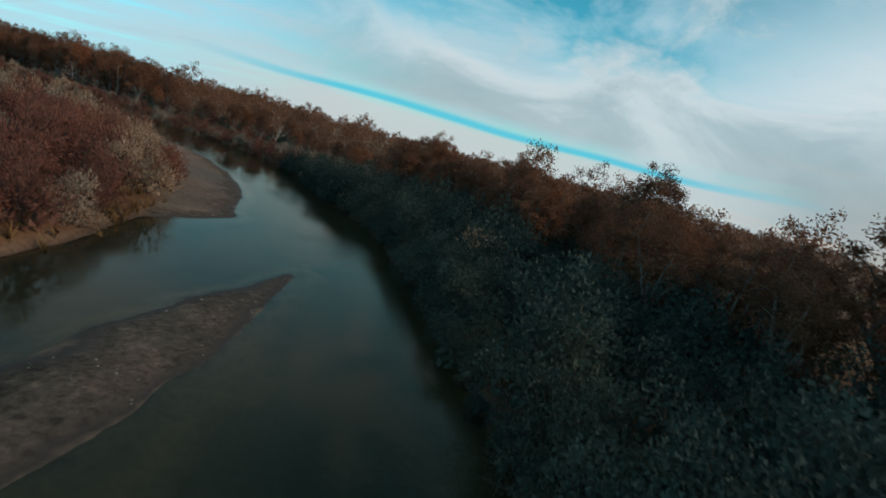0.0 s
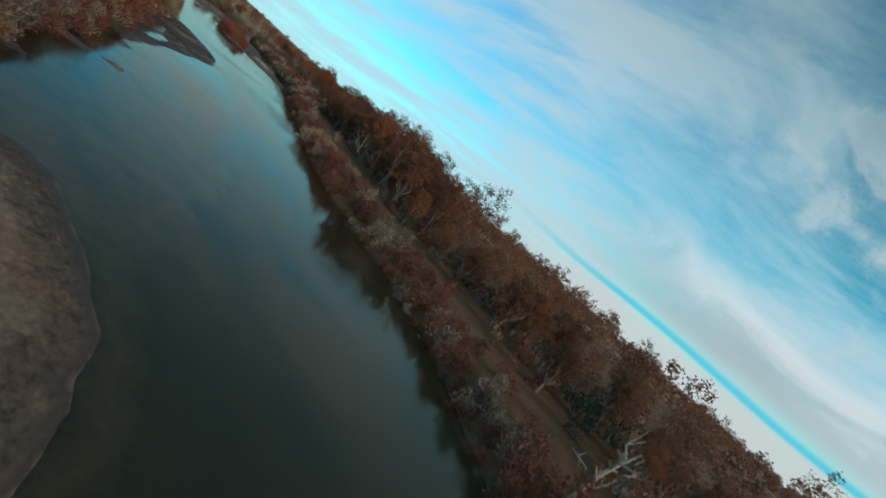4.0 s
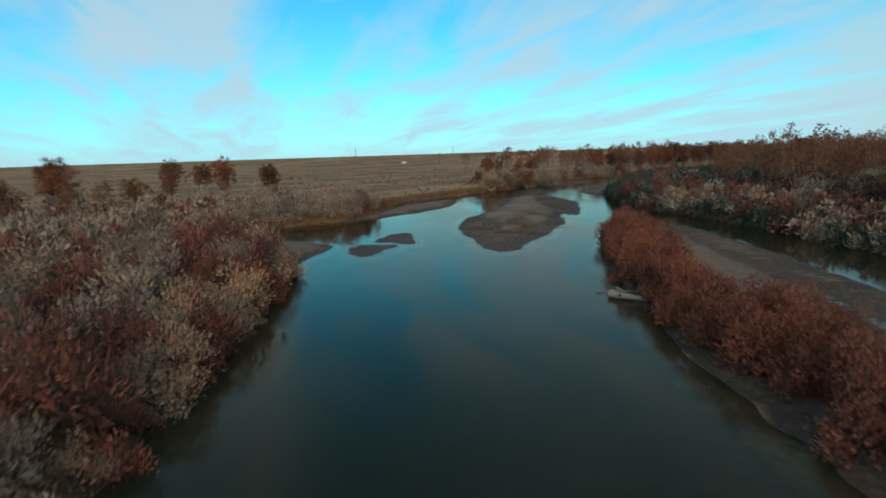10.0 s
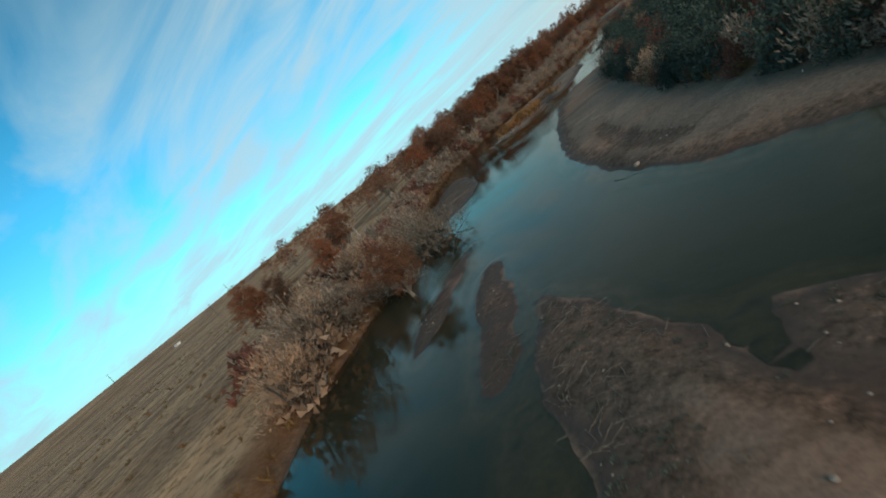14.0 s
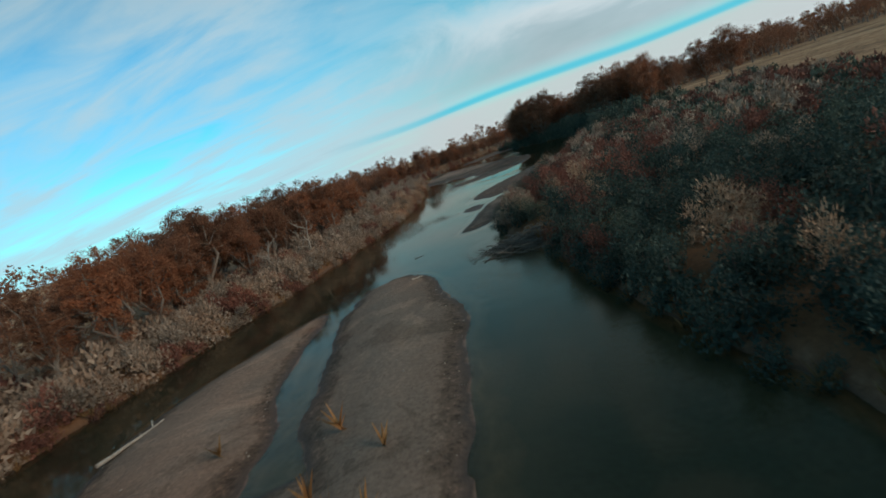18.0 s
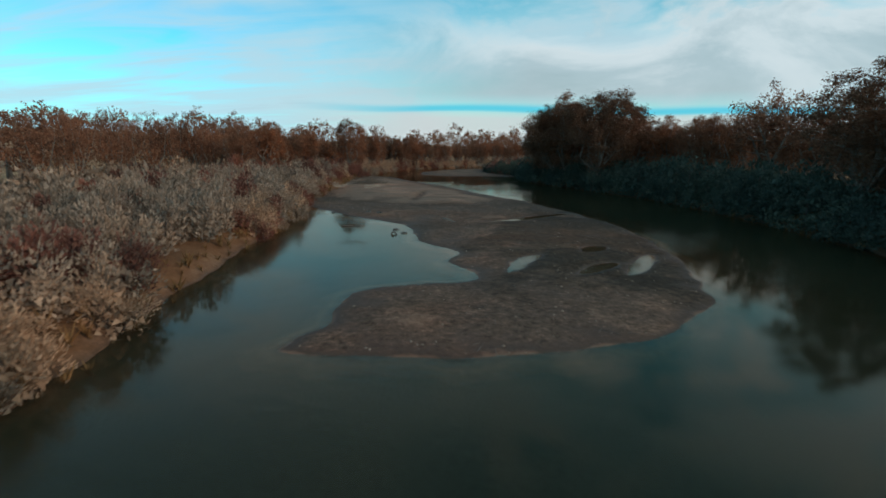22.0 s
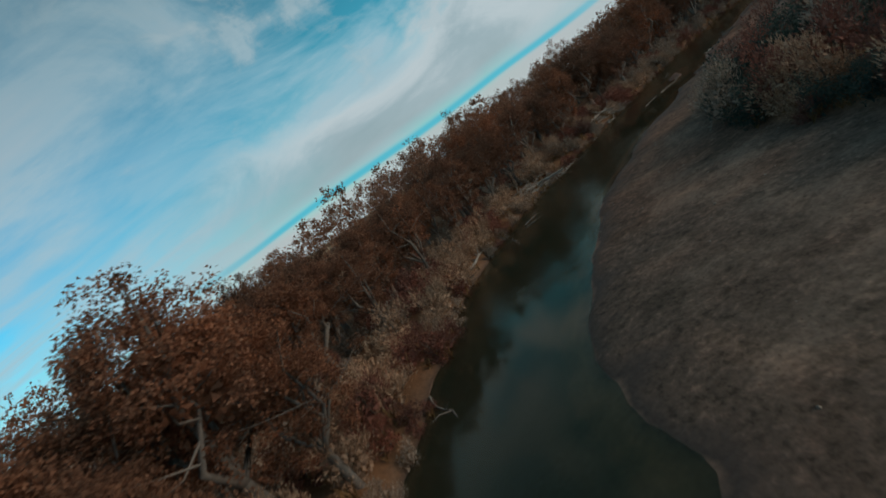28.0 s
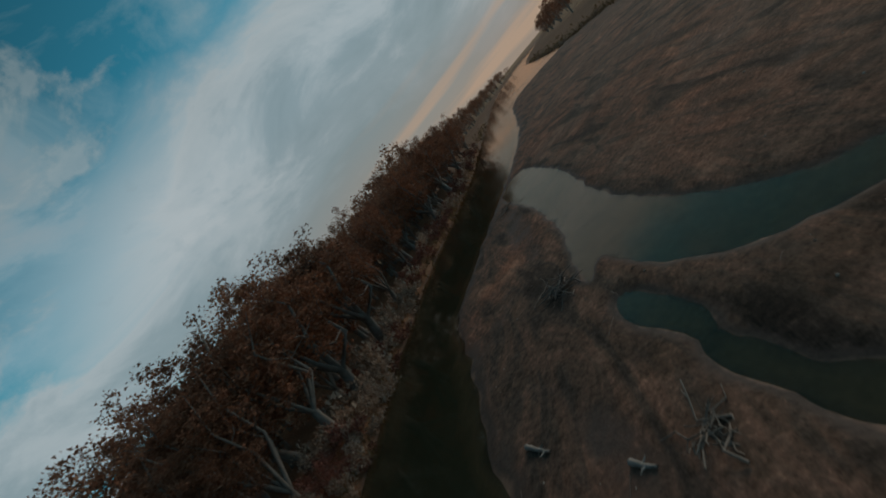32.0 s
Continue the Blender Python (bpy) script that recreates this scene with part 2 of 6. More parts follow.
def wood(name, c1, c2, scale=6.0):
    m, nt, b = material(name)
    tc, oi = nt.nodes.new("ShaderNodeTexCoord"), nt.nodes.new("ShaderNodeObjectInfo")
    mp = nt.nodes.new("ShaderNodeMapping")
    mp.inputs["Scale"].default_value = (1, 1, 0.25)
    nt.links.new(tc.outputs["Object"], mp.inputs[0])
    n1, n2 = noise_tex(nt, mp.outputs[0], scale, 6, 0.65), noise_tex(nt, tc.outputs["Object"], 0.8, 3)
    col = ramp(nt, math_node(nt, "ADD", math_node(nt, "MULTIPLY", n1, 0.6), math_node(nt, "MULTIPLY", n2, 0.4)), [(0.3, c1), (0.7, c2)])
    tint = ramp(nt, oi.outputs["Random"], [(0.0, (0.7, 0.7, 0.7)), (1.0, (1.2, 1.15, 1.1))])
    nt.links.new(mix_color(nt, 1.0, col, tint, "MULTIPLY"), b.inputs["Base Color"])
    b.inputs["Roughness"].default_value = 0.85
    bp = nt.nodes.new("ShaderNodeBump")
    bp.inputs["Strength"].default_value, bp.inputs["Distance"].default_value = 0.5, 0.03
    nt.links.new(n1, bp.inputs["Height"]), nt.links.new(bp.outputs[0], b.inputs["Normal"])
    return m


M_LEAF = foliage("cottonwood_leaf", (0.118, 0.054, 0.033), (0.265, 0.116, 0.067), (0.41, 0.205, 0.122), 0.27)
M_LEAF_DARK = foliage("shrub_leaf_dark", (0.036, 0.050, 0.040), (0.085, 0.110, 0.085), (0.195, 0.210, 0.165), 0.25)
M_PALE = foliage("willow_pale", (0.15, 0.100, 0.072), (0.33, 0.242, 0.182), (0.52, 0.415, 0.330))
M_RED = foliage("tamarisk_red", (0.105, 0.046, 0.034), (0.22, 0.088, 0.064), (0.33, 0.155, 0.112))
M_GRASS = foliage("dry_grass", (0.14, 0.07, 0.03), (0.26, 0.14, 0.06), (0.38, 0.23, 0.11))
M_BARK = wood("cottonwood_bark", (0.11, 0.086, 0.068), (0.28, 0.235, 0.195))
M_TWIG = wood("twig_bark", (0.06, 0.045, 0.035), (0.15, 0.11, 0.085))
M_DRIFT_DARK = wood("wet_driftwood", (0.07, 0.056, 0.046), (0.23, 0.19, 0.155))
M_DRIFT_BROWN = wood("brown_driftwood", (0.11, 0.082, 0.060), (0.34, 0.27, 0.21))
M_DRIFT = wood("driftwood", (0.20, 0.165, 0.13), (0.46, 0.40, 0.335))


def ground_material():
    m, nt, b = material("river_ground")
    geo = nt.nodes.new("ShaderNodeNewGeometry")
    sep = nt.nodes.new("ShaderNodeSeparateXYZ")
    nt.links.new(geo.outputs["Position"], sep.inputs[0])
    pos = geo.outputs["Position"]
    big, mid, fine = noise_tex(nt, pos, 0.035, 4), noise_tex(nt, pos, 0.35, 5, 0.6), noise_tex(nt, pos, 4.0, 5, 0.65)
    vor = nt.nodes.new("ShaderNodeTexVoronoi")
    vor.inputs["Scale"].default_value = 3.4
    nt.links.new(pos, vor.inputs["Vector"])
    at = nt.nodes.new("ShaderNodeVertexColor")
    at.layer_name = "cover"
    asep = nt.nodes.new("ShaderNodeSeparateColor")
    nt.links.new(at.outputs[0], asep.inputs[0])
    land, grass = asep.outputs[0], asep.outputs[1]
    zed = math_node(nt, "ADD", sep.outputs[2], math_node(nt, "MULTIPLY", math_node(nt, "SUBTRACT", mid, 0.5), 0.30))
    z01 = math_node(nt, "ADD", math_node(nt, "MULTIPLY", zed, 0.5), 0.5, True)
    # silt bed, drowned red sand, wet sand plus painted edge shade, dry sand
    # deep silt tones also stand in for light scattered by the murky water
    bed = ramp(nt, z01, [(0.10, (0.052, 0.068, 0.034)), (0.36, (0.090, 0.088, 0.046)), (0.445, (0.350, 0.190, 0.110)), (0.485, (0.240, 0.140, 0.094)), (0.510, (0.080, 0.056, 0.044)), (0.550, (0.130, 0.088, 0.068)), (0.600, (0.160, 0.108, 0.082)), (0.625, (0.215, 0.147, 0.110)), (0.74, (0.265, 0.184, 0.139))])
    patch = noise_tex(nt, pos, 0.16, 7, 0.62, 0.9)
    damp = noise_tex(nt, pos, 0.075, 6, 0.60, 1.4)
    above = ramp(nt, z01, [(0.515, 0.0), (0.555, 1.0)])
    crust = math_node(nt, "MULTIPLY", ramp(nt, patch, [(0.52, 0.0), (0.60, 0.8)]), above)
    sand = mix_color(nt, crust, bed, mix_color(nt, 1.0, bed, (1.42, 1.36, 1.32), "MULTIPLY"))
    mud = math_node(nt, "MULTIPLY", math_node(nt, "MAXIMUM", ramp(nt, damp, [(0.385, 0.55), (0.43, 0.0)]), ramp(nt, noise_tex(nt, pos, 0.28, 6, 0.62, 1.8), [(0.365, 0.45), (0.395, 0.0)])), above)
    sand = mix_color(nt, mud, sand, mix_color(nt, 1.0, sand, (0.52, 0.53, 0.50), "MULTIPLY"))
    # the bar at the bend: dark drying mud with thin crusted streaks
    bend = math_node(nt, "MULTIPLY", math_node(nt, "MULTIPLY", math_node(nt, "SUBTRACT", 26.0, math_node(nt, "ABSOLUTE", math_node(nt, "ADD", sep.outputs[0], 115.0), 0.0)), 0.25, True), above)
    sand = mix_color(nt, bend, sand, mix_color(nt, 1.0, sand, (0.60, 0.57, 0.54), "MULTIPLY"))
    turn = nt.nodes.new("ShaderNodeMapping")
    turn.vector_type = "TEXTURE"
    turn.inputs["Rotation"].default_value, turn.inputs["Scale"].default_value = (0, 0, math.radians(114)), (13.0, 4.5, 4.5)
    nt.links.new(pos, turn.inputs[0])
    veins = ramp(nt, noise_tex(nt, turn.outputs[0], 1.0, 7, 0.68, 0.6), [(0.528, 0.0), (0.545, 0.75), (0.585, 0.75), (0.61, 0.0)])
    sand = mix_color(nt, math_node(nt, "MULTIPLY", veins, bend), sand, (0.34, 0.235, 0.175))
    # the flats of the last bend: silt laid in long dark and rosy streaks
    lay = nt.nodes.new("ShaderNodeMapping")
    lay.vector_type = "TEXTURE"
    lay.inputs["Rotation"].default_value, lay.inputs["Scale"].default_value = (0, 0, math.radians(27)), (11.0, 2.6, 2.6)
    nt.links.new(pos, lay.inputs[0])
    flat = math_node(nt, "MULTIPLY", ramp(nt, math_node(nt, "MULTIPLY", math_node(nt, "SUBTRACT", sep.outputs[1], 560.0), 0.005), [(0.40, 0.0), (0.47, 1.0)]), above)
    streak = ramp(nt, noise_tex(nt, lay.outputs[0], 1.0, 6, 0.62, 1.1), [(0.36, (0.30, 0.32, 0.33)), (0.44, (0.66, 0.67, 0.67)), (0.50, (0.98, 0.86, 0.80)), (0.58, (1.40, 1.12, 1.02)), (0.66, (0.72, 0.73, 0.73))])
    sand = mix_color(nt, flat, sand, mix_color(nt, 1.0, sand, streak, "MULTIPLY"))
    # soft black mud on the long bar, with a ragged edge
    ex = math_node(nt, "POWER", math_node(nt, "ABSOLUTE", math_node(nt, "MULTIPLY", math_node(nt, "ADD", sep.outputs[0], 356.0), 0.085)), 2.0)
    ey = math_node(nt, "POWER", math_node(nt, "ABSOLUTE", math_node(nt, "MULTIPLY", math_node(nt, "SUBTRACT", sep.outputs[1], 466.0), 0.05)), 2.0)
    reach = math_node(nt, "ADD", math_node(nt, "ADD", ex, ey), math_node(nt, "MULTIPLY", math_node(nt, "SUBTRACT", patch, 0.5), 3.2))
    ooze = math_node(nt, "MULTIPLY", ramp(nt, math_node(nt, "MULTIPLY", reach, 0.5), [(0.36, 0.85), (0.56, 0.0)]), above)
    sand = mix_color(nt, ooze, sand, mix_color(nt, 1.0, sand, (0.50, 0.53, 0.50), "MULTIPLY"))
    sandvar = ramp(nt, math_node(nt, "ADD", math_node(nt, "MULTIPLY", fine, 0.6), math_node(nt, "MULTIPLY", big, 0.4)), [(0.3, (0.70, 0.68, 0.67)), (0.7, (1.22, 1.18, 1.14))])
    sand = mix_color(nt, 1.0, sand, sandvar, "MULTIPLY")
    hue = ramp(nt, noise_tex(nt, pos, 0.05, 5, 0.6, 0.8), [(0.38, (0.84, 0.90, 0.92)), (0.5, (1, 1, 1)), (0.64, (1.16, 0.98, 0.90))])
    sand = mix_color(nt, 1.0, sand, hue, "MULTIPLY")
    # loose gravel, weed and drift scraps in the low wet rims
    rim = math_node(nt, "MULTIPLY", above, ramp(nt, z01, [(0.595, 1.0), (0.64, 0.12)]))
    scrap = ramp(nt, noise_tex(nt, pos, 2.6, 6, 0.72, 0.3), [(0.36, (0.45, 0.46, 0.42)), (0.48, (0.86, 0.86, 0.82)), (0.57, (1.05, 1.03, 1.0)), (0.68, (1.75, 1.62, 1.5))])
    sand = mix_color(nt, rim, sand, mix_color(nt, 1.0, sand, scrap, "MULTIPLY"))
    pebble = ramp(nt, vor.outputs["Distance"], [(0.04, (0.42, 0.40, 0.38)), (0.20, (1, 1, 1))])
    grit = ramp(nt, noise_tex(nt, pos, 5.5, 5, 0.75), [(0.34, (0.78, 0.76, 0.74)), (0.5, (1, 1, 1)), (0.66, (1.20, 1.18, 1.15))])
    sand = mix_color(nt, above, sand, mix_color(nt, 1.0, sand, grit, "MULTIPLY"))
    stony = math_node(nt, "MULTIPLY", ramp(nt, mid, [(0.46, 0.0), (0.56, 0.9)]), above)
    sand = mix_color(nt, stony, sand, mix_color(nt, 1.0, sand, pebble, "MULTIPLY"))
    litter = ramp(nt, math_node(nt, "ADD", math_node(nt, "MULTIPLY", fine, 0.45), math_node(nt, "MULTIPLY", mid, 0.55)), [(0.3, (0.075, 0.036, 0.018)), (0.55, (0.175, 0.085, 0.042)), (0.75, (0.27, 0.16, 0.09))])
    plain = ramp(nt, math_node(nt, "ADD", math_node(nt, "MULTIPLY", big, 0.5), math_node(nt, "MULTIPLY", mid, 0.5)), [(0.34, (0.22, 0.122, 0.066)), (0.5, (0.40, 0.232, 0.125)), (0.66, (0.50, 0.31, 0.175))])
    # the plain: bare tan earth with darker stubble bands lying along the valley
    band = nt.nodes.new("ShaderNodeMapping")
    band.vector_type = "TEXTURE"
    band.inputs["Rotation"].default_value, band.inputs["Scale"].default_value = (0, 0, math.radians(122)), (260.0, 9.0, 9.0)
    nt.links.new(pos, band.inputs[0])
    strip_n = noise_tex(nt, band.outputs[0], 1.0, 5, 0.6, 0.2)
    plain = mix_color(nt, 1.0, plain, ramp(nt, strip_n, [(0.38, (0.60, 0.58, 0.56)), (0.50, (1, 1, 1)), (0.62, (1.22, 1.18, 1.12))]), "MULTIPLY")
    clump = ramp(nt, noise_tex(nt, pos, 0.9, 5, 0.7), [(0.40, (0.55, 0.54, 0.52)), (0.50, (1, 1, 1)), (0.66, (1.15, 1.12, 1.08))])
    plain = mix_color(nt, 1.0, plain, clump, "MULTIPLY")
    soil = mix_color(nt, grass, litter, plain)
    soil = mix_color(nt, asep.outputs[2], soil, (0.17, 0.10, 0.058))
    col = mix_color(nt, land, sand, soil)
    nt.links.new(col, b.inputs["Base Color"])
    rough = ramp(nt, z01, [(0.49, 0.55), (0.60, 0.95)])
    nt.links.new(rough, b.inputs["Roughness"])
    b.inputs["Specular IOR Level"].default_value = 0.12
    bp = nt.nodes.new("ShaderNodeBump")
    bp.inputs["Strength"].default_value, bp.inputs["Distance"].default_value = 0.45, 0.15
    nt.links.new(math_node(nt, "ADD", math_node(nt, "MULTIPLY", fine, 0.5), mid), bp.inputs["Height"])
    nt.links.new(bp.outputs[0], b.inputs["Normal"])
    return m


def water_material():
    m, nt, b = material("river_water")
    nt.nodes.remove(b)
    out = nt.nodes["Material Output"]
    geo = nt.nodes.new("ShaderNodeNewGeometry")
    mp = nt.nodes.new("ShaderNodeMapping")
    mp.inputs["Scale"].default_value, mp.inputs["Rotation"].default_value = (0.55, 1.2, 1), (0, 0, radians(25))
    nt.links.new(geo.outputs["Position"], mp.inputs[0])
    rip = noise_tex(nt, mp.outputs[0], 1.9, 3, 0.5, 0.4)
    calm = ramp(nt, noise_tex(nt, geo.outputs["Position"], 0.05, 3, 0.55, 0.6), [(0.50, 0.035), (0.63, 0.85)])
    bp = nt.nodes.new("ShaderNodeBump")
    bp.inputs["Distance"].default_value = 0.05
    nt.links.new(calm, bp.inputs["Strength"]), nt.links.new(rip, bp.inputs["Height"])
    gl, tr = nt.nodes.new("ShaderNodeBsdfGlossy"), nt.nodes.new("ShaderNodeBsdfTransparent")
    gl.inputs["Roughness"].default_value = 0.055
    gl.inputs["Color"].default_value = (0.82, 0.68, 0.58, 1)
    tr.inputs[0].default_value = (0.90, 0.87, 0.68, 1)
    nt.links.new(bp.outputs[0], gl.inputs["Normal"])
    # silt hanging in the water
    df = nt.nodes.new("ShaderNodeBsdfDiffuse")
    df.inputs["Color"].default_value = (0.085, 0.088, 0.060, 1)
    body = nt.nodes.new("ShaderNodeMixShader")
    body.inputs[0].default_value = 0.20
    nt.links.new(tr.outputs[0], body.inputs[1]), nt.links.new(df.outputs[0], body.inputs[2])
    fr = nt.nodes.new("ShaderNodeFresnel")
    fr.inputs[0].default_value = 1.33
    nt.links.new(bp.outputs[0], fr.inputs["Normal"])
    mx = nt.nodes.new("ShaderNodeMixShader")
    nt.links.new(fr.outputs[0], mx.inputs[0]), nt.links.new(body.outputs[0], mx.inputs[1]), nt.links.new(gl.outputs[0], mx.inputs[2])
    nt.links.new(mx.outputs[0], out.inputs[0])
    return m


M_GROUND, M_WATER = ground_material(), water_material()


def plain_material(name, c1, c2, scale, rough):
    m, nt, b = material(name)
    tc = nt.nodes.new("ShaderNodeTexCoord")
    n1, n2 = noise_tex(nt, tc.outputs["Object"], scale, 6, 0.65), noise_tex(nt, tc.outputs["Object"], scale * 0.2, 3)
    nt.links.new(ramp(nt, math_node(nt, "ADD", math_node(nt, "MULTIPLY", n1, 0.5), math_node(nt, "MULTIPLY", n2, 0.5)), [(0.35, c1), (0.65, c2)]), b.inputs["Base Color"])
    b.inputs["Roughness"].default_value = rough
    bp = nt.nodes.new("ShaderNodeBump")
    bp.inputs["Strength"].default_value, bp.inputs["Distance"].default_value = 0.6, 0.04
    nt.links.new(n1, bp.inputs["Height"]), nt.links.new(bp.outputs[0], b.inputs["Normal"])
    return m


M_RUBBER = plain_material("tyre_rubber", (0.03, 0.03, 0.028), (0.16, 0.15, 0.13), 9, 0.8)
M_STONE = plain_material("pale_stone", (0.20, 0.15, 0.11), (0.40, 0.32, 0.25), 2.5, 0.9)
M_PAINT = plain_material("white_paint", (0.6, 0.58, 0.55), (0.8, 0.78, 0.75), 1.5, 0.7)

# ---------------------------------------------------------------- plan of the river
# banks downstream: the line where water or bare sand meets the grown land
LEFT = [(-20, -400), (-21, -60), (-19, 5), (-18, 26), (-21, 42), (-33, 62), (-48, 74), (-66, 86), (-84, 96), (-98, 104), (-114, 112),
        (-134, 123), (-148, 129), (-156, 133), (-165, 134), (-185, 138), (-208, 145), (-230, 151), (-240, 149), (-250, 137), (-261, 138),
        (-266, 152), (-270, 166), (-285, 175), (-300, 183), (-308, 198), (-313, 206), (-322, 217), (-329, 231), (-337, 245),
        (-350, 263), (-361, 279), (-370, 297)]
LEFT_B = [(-371, 315), (-370, 345), (-370, 378), (-374, 408), (-379, 430), (-384, 446), (-390, 470), (-396, 485), (-402, 510), (-408, 535),
          (-411, 555), (-413, 575), (-413, 594), (-409, 612), (-402, 632), (-392, 646), (-376, 660), (-360, 673), (-340, 687),
          (-318, 696), (-290, 704), (-240, 713), (-150, 738), (200, 830), (700, 900)]
RIGHT = [(12, -400), (9, -60), (6, 5), (5, 15), (3, 25), (0, 38), (-6, 55), (-13, 66), (-20, 80), (-31, 96.5), (-44, 107.5), (-57, 114.5),
         (-73, 120), (-90, 128), (-99, 134), (-113, 142), (-130, 151), (-151, 165), (-164, 173), (-176, 180), (-190, 187), (-213, 200),
         (-238, 209), (-255, 213), (-270, 220), (-286, 231), (-302, 250), (-312, 268), (-320, 284), (-323.5, 299), (-326.5, 310), (-330.4, 318)]
RIGHT_B = [(-333.6, 327), (-337.5, 338), (-343, 350), (-342, 369), (-339, 390), (-336, 420), (-331, 446), (-333, 478), (-339, 505), (-348, 525), (-361, 545),
           (-368, 560), (-369, 578), (-378, 590), (-384, 610), (-378, 632), (-355, 636), (-325, 640), (-280, 655), (-200, 670), (-120, 700),
           (200, 780), (700, 850)]
